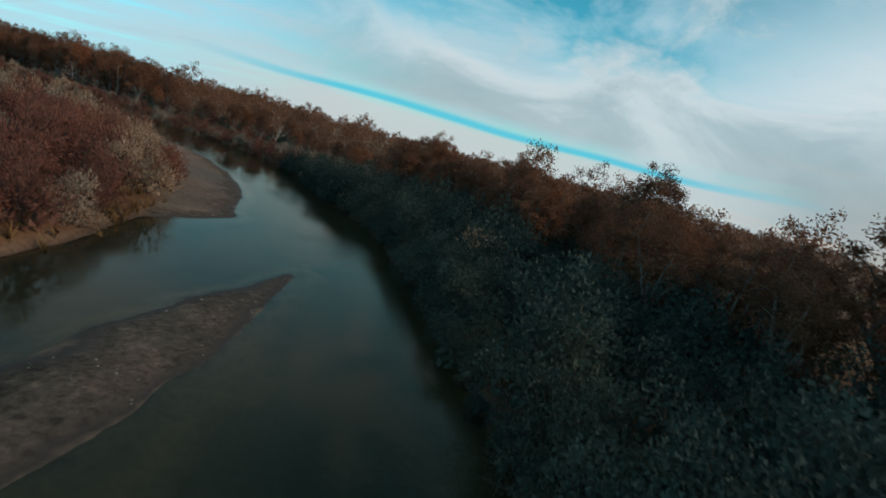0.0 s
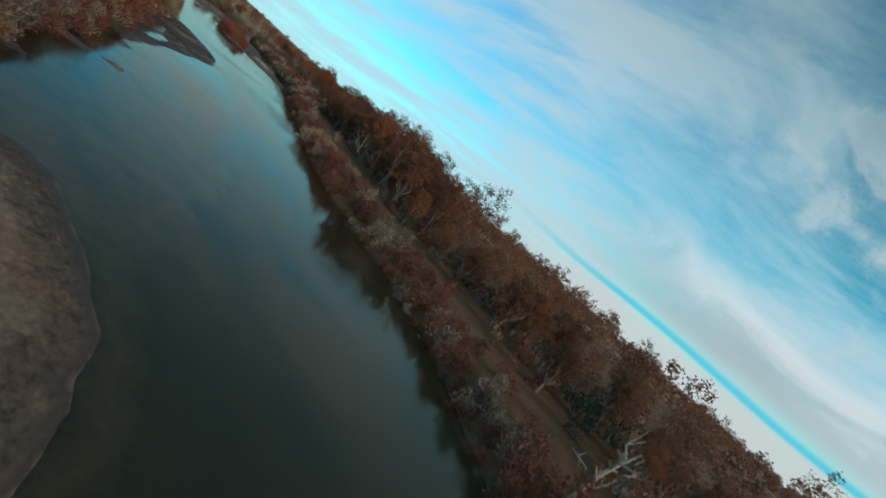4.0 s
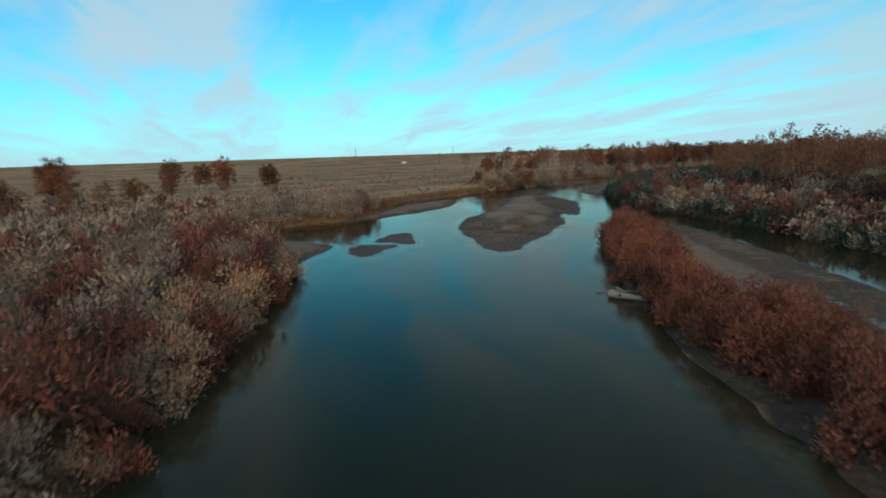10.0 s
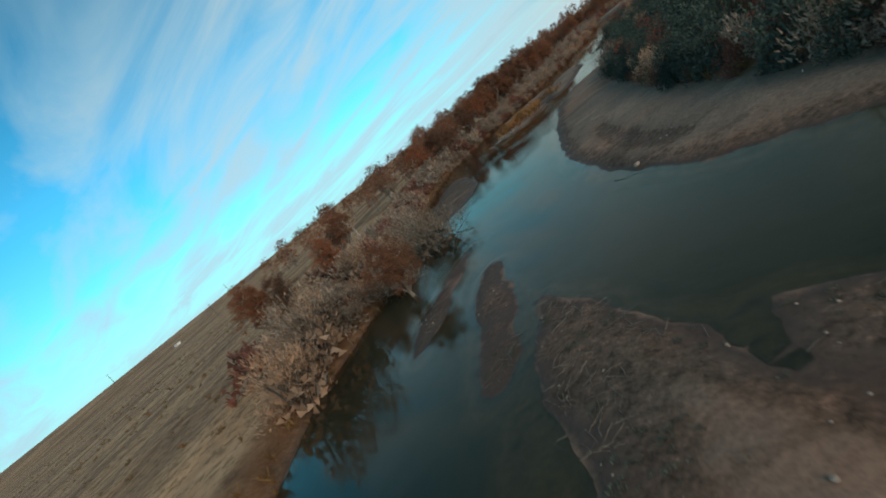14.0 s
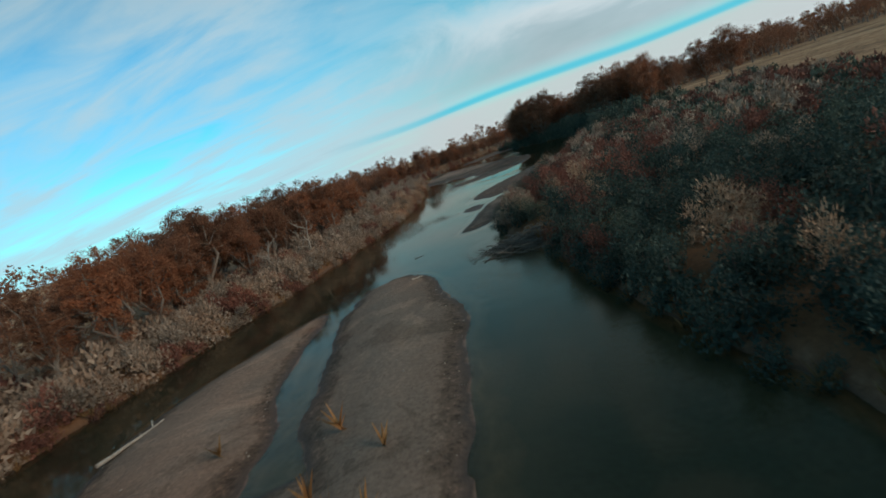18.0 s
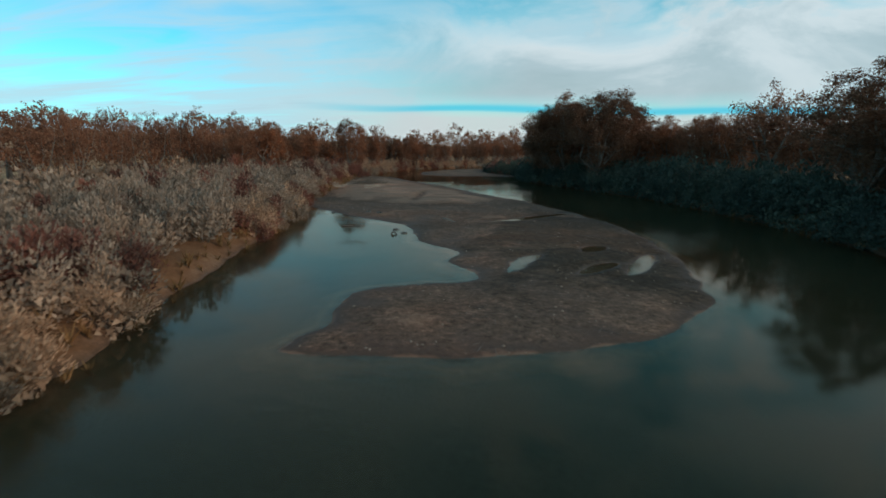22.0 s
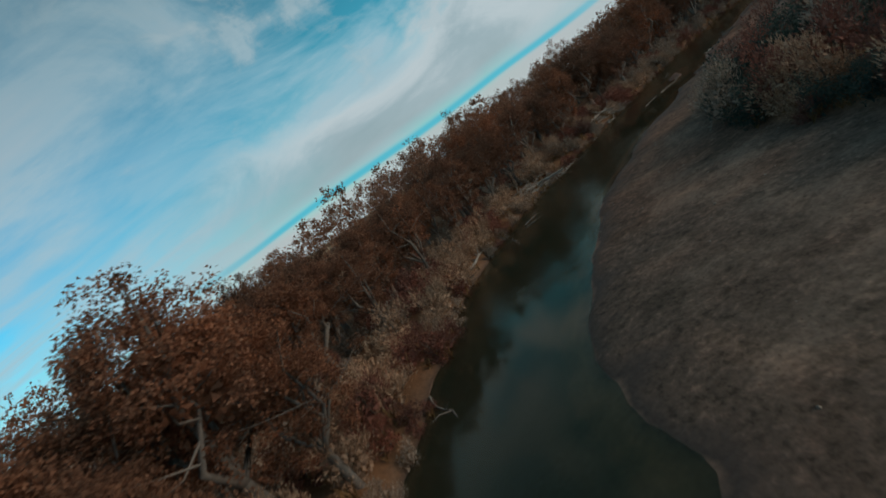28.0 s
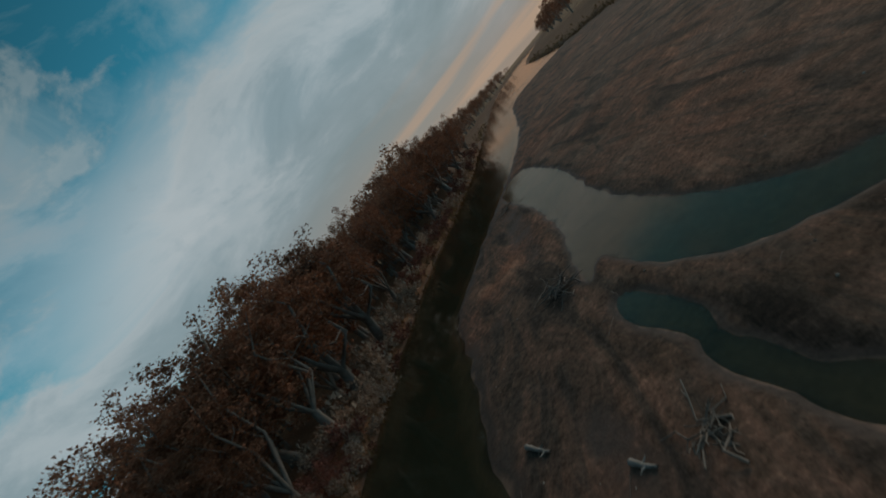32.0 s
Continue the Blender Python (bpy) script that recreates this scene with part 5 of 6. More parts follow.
def row_of_trees(side, box, d_lo, d_hi, gap, lo, hi, cut=-9.0, near=False, belt=False):
    k = zone(side, box, d_lo, d_hi) & (patch > cut)
    for x, y, z, e in thinned(cand[k], gap):
        if belt and from_channel([(x, y)])[0] < 28:
            tree_at(x, y, rng.uniform(lo, hi), True)
        elif belt:
            BELT.append((x, y, z - 0.1, e, rng.uniform(lo, hi) / 12.2))
        else:
            tree_at(x, y, rng.uniform(lo, hi), near)


row_of_trees(-1, (-420, 300, -340, 342), 6, 12, 4.8, 9.5, 12, near=True)
row_of_trees(-1, (-420, 342, -340, 408), 10, 15, 4.8, 11, 13.5, near=True)
row_of_trees(-1, (-420, 342, -340, 408), 16, 21, 5.0, 11, 13.5)
row_of_trees(-1, (-470, 404, -395, 505), 31, 44, 5.4, 10, 12.5, belt=True)
row_of_trees(-1, (-470, 503, -400, 562), 15, 21, 5.0, 10.5, 12.5, near=True)
row_of_trees(-1, (-470, 503, -400, 562), 22, 32, 5.6, 11, 13, belt=True)
row_of_trees(-1, (-450, 560, -380, 588), 5.5, 10, 4.5, 6.6, 8.2, near=True)
row_of_trees(-1, (-450, 588, -380, 640), 5.0, 10, 4.5, 9.9, 11.6, near=True)
row_of_trees(-1, (-420, 632, -362, 740), 3.0, 8, 4.3, 9.2, 11, near=True)
row_of_trees(-1, (-362, 660, -335, 740), 3.0, 8, 4.3, 10.5, 12.5, near=True)
row_of_trees(-1, (-335, 660, -180, 760), 2.5, 9, 4.8, 12.5, 14.3)
row_of_trees(-1, (-470, 556, -340, 790), 11, 24, 5.4, 9.2, 11, belt=True)
row_of_trees(-1, (-340, 640, -180, 790), 11, 24, 5.4, 14.5, 17, belt=True)
row_of_trees(1, (-40, -40, 60, 45), 13.5, 21, 4.6, 10.2, 12.2, near=True)
row_of_trees(1, (-40, -40, 60, 45), 22, 31, 5.6, 9.5, 11.5, belt=True)
row_of_trees(1, (-40, 45, 60, 82), 11, 21, 4.4, 10, 12, near=True)
row_of_trees(1, (-40, 45, 60, 82), 22, 31, 5.6, 10, 12, belt=True)
row_of_trees(1, (-75, 80, 10, 200), 12, 20, 5.2, 5.9, 8.0, -0.5, near=True)
row_of_trees(1, (-170, 80, -75, 200), 13.5, 20.5, 5.2, 11.3, 14, -0.5, near=True)
row_of_trees(1, (-75, 80, 10, 200), 21, 30, 5.4, 6.2, 8.0, -0.5, belt=True)
row_of_trees(1, (-170, 80, -75, 200), 21, 30, 6.0, 12, 14.3, -0.5, belt=True)
row_of_trees(1, (-375, 470, -310, 565), 13, 19, 5.6, 13, 16)
row_of_trees(1, (-375, 470, -310, 565), 20, 29, 5.8, 14.5, 17.5, belt=True)
row_of_trees(-1, (-300, 30, -150, 125), 24, 60, 9.0, 7, 9.5, 0.0, belt=True)
row_of_trees(-1, (-150, -45, -40, 75), 26, 60, 8.0, 8, 10, -0.2, belt=True)
row_of_trees(1, (-300, 190, -150, 300), 22, 60, 7.5, 9, 12, -0.3, belt=True)
row_of_trees(-1, (-470, 503, -180, 800), 26, 50, 7.6, 9.5, 11.5, belt=True)
row_of_trees(-1, (-400, 650, -180, 820), 28, 52, 7.0, 12, 14, belt=True)
row_of_trees(-1, (-430, 305, -360, 404), 22, 44, 7.4, 10.5, 13, belt=True)
row_of_trees(1, (-60, -45, 75, 110), 31, 52, 7.6, 7, 8.4, belt=True)
row_of_trees(1, (-170, 80, -20, 215), 31, 50, 7.8, 8, 10.5, -0.5, belt=True)
row_of_trees(1, (-390, 565, -180, 720), 28, 50, 6.6, 10, 13, belt=True)
stuff("cottonwood_belt", [cottonwood(50 + i, 11 + 0.6 * i, 4.1, 60, 34, 0.22, 3, 0, 0.10, 4, 0.92, 260) for i in range(4)], BELT, "second row of rust-orange cottonwoods behind the bank", "woods", [M_BARK, M_LEAF], 21, 0.95, 1.05)
for x, y, h in ((-327, 479, 18.5), (-322, 470, 16.5), (-357, 541, 22.5), (-360, 545, 20.5), (-362, 551, 18), (-350, 531, 21.5), (-362, 553, 17.5), (-354, 546, 20), (-346, 537, 22), (-415, 551, 15.5), (-93.5, 150.3, 7.5), (-99, 153, 8.5), (-410.8, 611.5, 11.6), (-413.6, 611, 11.8), (-416.5, 609, 11.2), (-413, 603.8, 10.2), (-318, 470, 18.5), (-312.6, 463, 18), (-285, 484, 18), (-291, 493, 17), (-305, 472, 15), (-181, 203, 13), (-187, 214, 14.8), (-175, 221, 14.8), (-195, 229, 15.5), (-166, 233, 15), (-140, 221, 15), (-152, 206, 14), (-163, 211, 13.5), (-128, 205, 14)):
    tree_at(x, y, h, True)
for x, y, h in ((-322, 230, 8.5), (-340, 237, 10.5), (-345, 232, 10.8), (-351, 231, 9.0), (-371, 262, 10.5), (-377, 264, 9.0), (-372, 137, 12.5), (-384, 134, 13.5), (-360, 128, 11), (-293, 117.5, 12.8), (-283, 112, 10), (-262, 112, 9), (-328, 131, 9.7), (-314, 144, 10.4), (-327, 155, 10.4), (-300, 128, 9), (-240, 95, 9.5), (-226, 88, 9), (-210, 98, 8), (-190, 78, 9.5), (-211, 219, 14.9),
                (-218, 226, 12), (-230, 240, 9.5), (-245, 252, 9), (-196, 224, 9), (-180, 215, 9.5), (-172, 208, 9), (-170, 60, 9), (-150, 52, 9), (-130, 40, 10), (-100, 40, 10), (-75, 28, 10.5), (-62, 10, 10), (-58, 40, 9.5)):
    tree_at(x, y, h, True)

# woods farther off
TREE_FAR = [cottonwood(90 + i, 11.5, 4.4, 30, 18, 0.44, 2, 0, 0.08, 4, 1.15, 80) for i in range(5)]
r1 = np.random.RandomState(5)
far = np.column_stack([r1.uniform(-1000, 700, 9000), r1.uniform(-500, 1500, 9000)])
fz, fe = terrain(far)
far = np.column_stack([far, fz, fe])[(fe > 9)]
far = far[from_channel(far) > 52]
fs_ = side_of(far[:, :2])
plain = (far[:, 0] < -215) & (far[:, 1] < 300) & (fs_ < 0)
wood_l = (fs_ < 0) & (far[:, 1] > 305) & (far[:, 3] < 240) & (far[:, 3] > np.where((far[:, 1] > 404) & (far[:, 1] < 505), 42, 14)) & ~plain
wood_s = (fs_ < 0) & (far[:, 1] < 90) & (far[:, 3] > 45) & (far[:, 3] < 330) & (far[:, 0] > -170)
wood_r = (fs_ > 0) & (far[:, 3] > 32) & (far[:, 3] < 300) & (far[:, 1] < 200) & (far[:, 0] > -190)
wood_f = (fs_ > 0) & (far[:, 1] > 560) & (far[:, 3] > 30) & (far[:, 3] < 330)
wood_m = (fs_ > 0) & (far[:, 3] > 28) & (far[:, 3] < 190) & (far[:, 0] > -300) & (far[:, 1] < 300) & (wobble(far[:, :2], 40, 61) > 0.15)
field = (fs_ > 0) & (far[:, 1] > 200) & (far[:, 1] < 560) & (far[:, 3] > 100) & (far[:, 3] < 260)
woods = thinned(far[wood_m | wood_l | wood_s | wood_r | wood_f | field], 8.0)
near_first = woods[np.argsort(woods[:, 3])][:1250]
near_first = np.column_stack([near_first, np.where(near_first[:, 1] > 640, np.where(from_channel(near_first) > 95, 1.3, 0.72), np.where((near_first[:, 0] > -130) & (near_first[:, 1] < 210), 0.68, 1.0))])
stuff("far_woods", TREE_FAR, near_first, "rust-brown cottonwood woods standing back from the river", "woods", [M_BARK, M_LEAF], 4, 1.0, 1.4)

# dry grass at the foot of the banks and sage on the plain
g = cand[(cand[:, 3] < 7)]
edge_g = cand[(cand[:, 3] < 1.8)]
edge_g = edge_g[rng.permutation(len(edge_g))[:4200]]
g = np.vstack([edge_g, g[rng.permutation(len(g))[:1800]]])
TUFTS = [tuft(300 + i) for i in range(4)]
stuff("dry_grass", TUFTS, g, "dry straw-coloured grass tufts on the banks", "grass", [M_TWIG, M_GRASS], 8, 0.7, 1.6)
SAGE = [willow(320 + i, 0.5, 0.55, 5, 5, 0.30, 0.10, 3, False, 8) for i in range(3)]
sg = np.column_stack([r1.uniform(-640, -262, 9000), r1.uniform(60, 300, 9000)])
sz, se = terrain(sg)
sk = (se > 6) & (wobble(sg, 25, 50) + 0.7 * wobble(sg, 8, 51) > 0.1) & (side_of(sg) < 0)
stuff("sagebrush", SAGE, np.column_stack([sg, sz, se])[sk][:1500], "low tawny sagebrush dotted over the dry plain", "sagebrush", [M_TWIG, M_GRASS], 9, 0.6, 1.5)

# grown islands: red tamarisk on the long island and the near bar, tawny grass on the small one
isl = []
for (x0, y0), (x1, y1), n, w in (((-180.5, 163), (-212, 173.6), 190, 3.6), ((-212, 173.6), (-243, 197), 170, 3.6), ((-254, 141), (-243, 149), 26, 3.5)):
    for _ in range(n):
        s = rng.uniform()
        isl.append((x0 + (x1 - x0) * s + rng.normal(0, w * 0.4), y0 + (y1 - y0) * s + rng.normal(0, w * 0.4)))
isl = np.array(isl)
iz = terrain(isl)[0]
ok = iz > 0.12
stuff("island_tamarisk", PROTO_NEAR, np.column_stack([isl, iz, iz])[ok], "rust-red tamarisk thicket on a gravel island", "scrub", [M_TWIG, M_RED], 12, 0.7, 1.1)
ig = np.column_stack([rng.normal(-346, 2.6, 260), rng.normal(298, 4.5, 260)])
igz = terrain(ig)[0]
stuff("island_grass", TUFTS, np.column_stack([ig, igz, igz])[igz > 0.2], "tall tawny grass on a small island", "grass", [M_TWIG, M_GRASS], 13, 1.2, 2.4)

# weathered bare trees
for i, (x, y, h, lx, ly) in enumerate(((-378, 270, 6.5, -0.25, 0.1), (-121, 164, 7.5, 0.2, 0.35), (-112, 158, 6.0, -0.3, 0.2), (-34, 106, 5.0, 0.2, 0.1), (-300, 150, 6.5, 0.0, 0.1), (-375, 352, 6.0, 0.2, 0.1),
                                       (-377, 366, 6.5, 0.25, -0.1), (-398, 652, 8, 0.1, -0.25), (-386, 662, 8, 0.15, -0.3), (-372, 675, 8, 0.2, -0.25))):
    tagged(new("dead_tree", mesh_from("dead_tree", *bare_tree(500 + i, h, (lx, ly)), [M_DRIFT], True)), "bare weathered grey tree standing among the bank scrub", "dead tree", "dead trees").matrix_world = pose(x, y, height_at(x, y))

# ---------------------------------------------------------------- driftwood and litter


DRIFT_NOW = [M_DRIFT]


def log_mesh(seed, length, radius, stubs=3, bend=0.06):
    r = np.random.RandomState(seed)
    n = 6
    path = [(length * (i / (n - 1) - 0.5), r.normal(0, bend) * length * 0.5, radius * 0.6 + r.normal(0, bend * 0.3) * length * 0.3) for i in range(n)]
    woods = [tube(path, [radius * (1.15 - 0.75 * i / (n - 1)) for i in range(n)], 7)]
    for _ in range(stubs):
        p = np.array(path[r.randint(1, n - 1)])
        q = p + np.array([r.uniform(0.1, 0.5) * length * 0.3, r.normal(0, 0.16) * length, abs(r.normal(0, 0.08)) * length])
        woods.append(tube([p, (p + q) / 2 + r.normal(0, 0.03, 3) * length, q], (radius * 0.45, radius * 0.3, radius * 0.1), 5))
    return mesh_from("log", *join(woods), [DRIFT_NOW[0]], True)


def log_between(x0, y0, x1, y1, radius, seed, name="driftwood_log", label="pale weathered driftwood log lying at the water", lift=0.0, stubs=3, tip=0.0):
    ln = max(math.hypot(x1 - x0, y1 - y0), 0.5)
    x, y = (x0 + x1) / 2, (y0 + y1) / 2
    ob = new(name, log_mesh(seed, ln, radius, stubs))
    ob.matrix_world = pose(x, y, max(height_at(x, y), -0.05) + lift, 0, -tip, math.degrees(math.atan2(y1 - y0, x1 - x0)))
    return tagged(ob, label, "log", "driftwood logs")


BRANCHES = [log_mesh(700 + i, 1.6 + 0.4 * (i % 4), 0.020 + 0.011 * (i % 4), 1 + i % 3, 0.10) for i in range(8)]
DRIFT_NOW[0] = M_DRIFT_DARK
BRANCHES_BROWN = []
BRANCHES_DARK = [log_mesh(720 + i, 1.5 + 0.4 * (i % 4), 0.018 + 0.009 * (i % 4), 1 + i % 3, 0.10) for i in range(8)]
DRIFT_NOW[0] = M_DRIFT_BROWN
BRANCHES_BROWN += [log_mesh(740 + i, 1.2 + 0.35 * (i % 4), 0.014 + 0.009 * (i % 4), 1 + i % 3, 0.12) for i in range(8)]
DRIFT_NOW[0] = M_DRIFT


def log_jam(cx, cy, rx, ry, turn, n, high, seed, label, lie=0.0, kinds=None, stout=1.0):
    """A heap of crossed branches, each a part of its own."""
    r = np.random.RandomState(seed)
    base = height_at(cx, cy)
    root = tagged(new("log_jam"), label, "log jam", "log jams")
    root.matrix_world = pose(cx, cy, max(base, 0.0))
    c, s = math.cos(radians(turn)), math.sin(radians(turn))
    for i in range(n):
        u, v = r.normal(0, 0.45), r.normal(0, 0.45)
        d = min(1.0, math.hypot(u, v))
        x, y = c * u * rx - s * v * ry, s * u * rx + c * v * ry
        z = max(height_at(cx + x, cy + y), 0) - max(base, 0) + (1 - d) * high * r.uniform(0.1, 1.0)
        b = new("branch", (kinds or BRANCHES)[r.randint(8)])
        b.parent = root
        b.matrix_basis = pose(x, y, z, r.normal(0, 20), r.normal(0, 13), turn + lie + r.normal(0, 48)) @ Matrix.Scale(stout * r.uniform(0.55, 1.25), 4)
    return root


log_jam(-183.5, 163.5, 7.0, 2.2, -18, 120, 0.9, 1, "heap of bleached driftwood poles at the island's head", 10)
log_jam(-211, 171.5, 2.4, 1.0, 25, 12, 0.4, 2, "few bleached logs caught on the island's edge")
log_jam(-255.5, 191.8, 3.8, 1.7, 35, 130, 0.7, 3, "tangled driftwood heap on the bare gravel bar", 0, BRANCHES_BROWN, 0.9)
log_jam(-246.8, 183.8, 3.2, 2.0, 20, 230, 1.5, 4, "large tangled heap of driftwood and roots on gravel", 0, BRANCHES_BROWN, 0.95)
log_jam(-258, 199, 3.0, 1.2, 40, 12, 0.3, 5, "thin line of driftwood on the gravel bar", 0, BRANCHES_BROWN)
log_jam(-346, 289.5, 3.8, 1.3, -8, 40, 0.7, 6, "driftwood pile at the foot of the grassy island")
log_jam(-339.4, 339.8, 3.9, 2.6, -10, 330, 1.3, 7, "wide jam of grey branches against the bank", 0, BRANCHES_DARK)
log_jam(-154, 131.3, 2.2, 1.2, 20, 40, 0.6, 8, "brush and broken branches hanging in the water", 0, BRANCHES_BROWN)
log_jam(-145.5, 128.2, 1.1, 0.7, 30, 16, 0.6, 9, "broken branches washed against the bank", 0, BRANCHES_BROWN)
log_jam(-400, 525, 4.2, 2.8, 45, 280, 1.3, 10, "dark heap of flood-washed branches on sand", 0, BRANCHES_DARK)
log_jam(-406.5, 539, 4.6, 1.6, 65, 40, 0.8, 11, "flood-washed logs along the foot of the scrub", 0, BRANCHES_DARK)
log_jam(-405, 513.5, 3.2, 1.6, 30, 60, 0.6, 12, "washed-up pale branches at the edge of the sand")
log_jam(-390, 649.5, 7.0, 1.3, 25, 80, 0.9, 13, "logs and branches heaped along the foot of the bank")
log_jam(-372, 664.5, 7.0, 1.3, 38, 64, 0.9, 14, "logs and branches heaped along the foot of the bank")
log_jam(-327, 673.8, 2.6, 1.2, 30, 26, 0.6, 15, "snagged branches on the wet sand flat", 0, BRANCHES_DARK)
log_jam(-352, 663.5, 1.8, 1.0, 70, 16, 0.7, 16, "root stump and branches on wet sand", 0, BRANCHES_BROWN)
log_jam(-380, 606, 3.0, 1.6, 40, 26, 0.6, 17, "grey branches caught under the bar's scrub", 0, BRANCHES_DARK)
log_jam(-340.1, 666.9, 0.7, 0.5, 10, 16, 0.4, 18, "small root stump on the sand flat", 0, BRANCHES_BROWN)

LOGS = [(-98.5, 131.2, -98.8, 137.5, 0.16), (-116, 160, -121, 166, 0.22), (-119.5, 180, -121, 186, 0.2), (-211, 170.2, -207.5, 172, 0.22), (-242.4, 186.4, -241.2, 189, 0.10), (-303, 234.3, -300.6, 233.4, 0.10),
        (-360.6, 313.3, -360, 317.6, 0.12), (-349.4, 336.8, -348.5, 337.3, 0.10), (-353, 347.8, -352, 348.4, 0.12), (-382.9, 466.6, -381, 467.1, 0.14), (-373.4, 475.2, -371.4, 472.7, 0.07), (-398, 516, -394.7, 518.7, 0.12),
        (-390.7, 473.2, -390.8, 475.6, 0.10), (-396.4, 511.8, -394.9, 517.1, 0.11), (-391.1, 512.6, -391.4, 514.7, 0.05), (-405.4, 513.8, -402.1, 515.2, 0.20), (-404.2, 513.0, -402, 514.4, 0.16), (-403.6, 516.8, -403.5, 520.8, 0.11),
        (-397, 649, -393.6, 648.4, 0.17)]
LOGS_B = [(-392.4, 652, -386, 648.4, 0.24), (-380, 663, -376.4, 665.2, 0.22), (-394.9, 639.1, -392.8, 640.4, 0.13), (-395, 638, -392.8, 638.4, 0.10), (-396.7, 637.6, -396.9, 633.9, 0.09), (-371.8, 654.1, -369, 655.7, 0.12),
          (-368.4, 655.3, -363.4, 658.2, 0.13), (-378.5, 656.7, -377, 658.3, 0.11), (-380, 662.5, -376.6, 664.8, 0.20), (-383.3, 651.6, -382, 651.7, 0.10), (-360.4, 666.2, -361.8, 665.1, 0.11), (-357, 660.4, -358.3, 659.7, 0.11),
          (-397, 646.2, -391.2, 648.0, 0.20), (-391.4, 648.6, -387.0, 650.4, 0.17), (-407.6, 617.4, -406.4, 613.4, 0.13), (-375, 664.2, -369.4, 667.6, 0.18), (-401.4, 634.5, -399.2, 639.2, 0.14),
          (-360, 657, -361, 655.9, 0.10), (-337, 674.4, -337.8, 673, 0.10), (-339.8, 669.6, -340.3, 668.7, 0.10), (-372, 571, -375.4, 574, 0.14), (-368.5, 552, -371.5, 549, 0.16)]
for i, (a, b, c, d, r) in enumerate(LOGS + LOGS_B):
    wet = height_at((a + c) / 2, (b + d) / 2) < 0.02
    DRIFT_NOW[0] = M_DRIFT_DARK if wet else M_DRIFT
    log_between(a, b, c, d, r * (0.6 if wet else 1), 800 + i, label="dark waterlogged driftwood log lying in the river" if wet else "pale weathered driftwood log lying near the water")
SNAGS = [(-95.9, 112.8), (-105.7, 120.7), (-91, 110.5), (-95.1, 113.8), (-86.6, 106), (-82.4, 104.2), (-82.1, 111.8), (-384.5, 466.3)]
for i, (x, y) in enumerate(SNAGS):
    log_between(x - 0.25, y - 0.15, x + 0.25, y + 0.2, 0.022, 900 + i, "snag", "small dark branch snagged in the shallows", 0.02, 6)


def tyre(seed):
    """A worn car tyre: one turned profile with tread blocks."""
    n, prof = 40, [(0.20, -0.08), (0.27, -0.10), (0.315, -0.085), (0.325, -0.04), (0.325, 0.04), (0.315, 0.085), (0.27, 0.10), (0.20, 0.08), (0.19, 0.03), (0.19, -0.03)]
    vs = []
    for i in range(n):
        a = 6.2832 * i / n
        for k, (r, z) in enumerate(prof):
            rr = r - (0.012 if k in (3, 4) and i % 2 else 0)
            vs.append((rr * math.cos(a), rr * math.sin(a), z))
    m, fs = len(prof), []
    for i in range(n):
        for k in range(m):
            fs.append((i * m + k, ((i + 1) % n) * m + k, ((i + 1) % n) * m + (k + 1) % m, i * m + (k + 1) % m))
    return mesh_from("tyre", vs, fs, [M_RUBBER], True)


TYRE = tyre(1)
for x, y, rx, ry in ((-382.1, 477.3, 20, 6), (-384, 478.4, 14, -10), (-376.7, 466.2, 8, 4), (-375.3, 464.3, 5, -5), (-376.1, 463.4, 62, 10), (-388.3, 477.1, 12, 8)):
    ob = tagged(new("tyre", TYRE), "old mud-caked car tyre half sunk in shallow water", "tyre", "tyres in the shallows")
    ob.matrix_world = pose(x, y, max(height_at(x, y), -0.04) + 0.03, rx, ry, 20)


# twigs stranded along the wet rim of the gravel bar
RIM = smooth_line([(-301.2, 220.2), (-299.2, 216.4), (-297.4, 213.2), (-294, 209.6), (-289.5, 205.2)], 0.5)
rr = np.random.RandomState(77)
for i in range(34):
    DRIFT_NOW[0] = (M_DRIFT_BROWN, M_DRIFT_DARK)[i % 2]
    q = RIM[rr.randint(len(RIM))] + rr.uniform(-0.9, 0.9, 2)
    an, half = rr.uniform(0, 6.28), rr.uniform(0.25, 0.5)
    log_between(q[0] - math.cos(an) * half, q[1] - math.sin(an) * half, q[0] + math.cos(an) * half, q[1] + math.sin(an) * half, rr.uniform(0.012, 0.026), 900 + i,
                "driftwood_branch", "thin crooked driftwood branch stranded on wet gravel", stubs=2)
DRIFT_NOW[0] = M_DRIFT


# loose stones and drift scraps strewn over the bars, thickest along their low rims
rs = np.random.RandomState(91)
scat = np.column_stack([rs.uniform(-415, 0, 260000), rs.uniform(0, 700, 260000)])
scat = scat[np.sqrt(np.array([((CHANNEL - q) ** 2).sum(1).min() for q in scat[:, None].reshape(-1, 2)])) < 24]
sz_, se_ = terrain(scat)
low = (se_ < -0.3) & (sz_ > 0.015) & ((sz_ < 0.24) | (rs.uniform(0, 1, len(scat)) < 0.22)) & (wobble(scat, 9, 71) + 0.5 * wobble(scat, 3, 72) > -0.15) & ~((scat[:, 0] > -140) & (scat[:, 0] < -40)) & ((scat[:, 1] < 560) | (rs.uniform(0, 1, len(scat)) < 0.15))
scat = np.column_stack([scat, sz_])[low]
OCTA = np.array([(1, 0, 0), (-1, 0, 0), (0, 1, 0), (0, -1, 0), (0, 0, 0.7), (0, 0, -0.5)], float)
OCTA_F = np.array([(0, 2, 4), (2, 1, 4), (1, 3, 4), (3, 0, 4), (2, 0, 5), (1, 2, 5), (3, 1, 5), (0, 3, 5)])
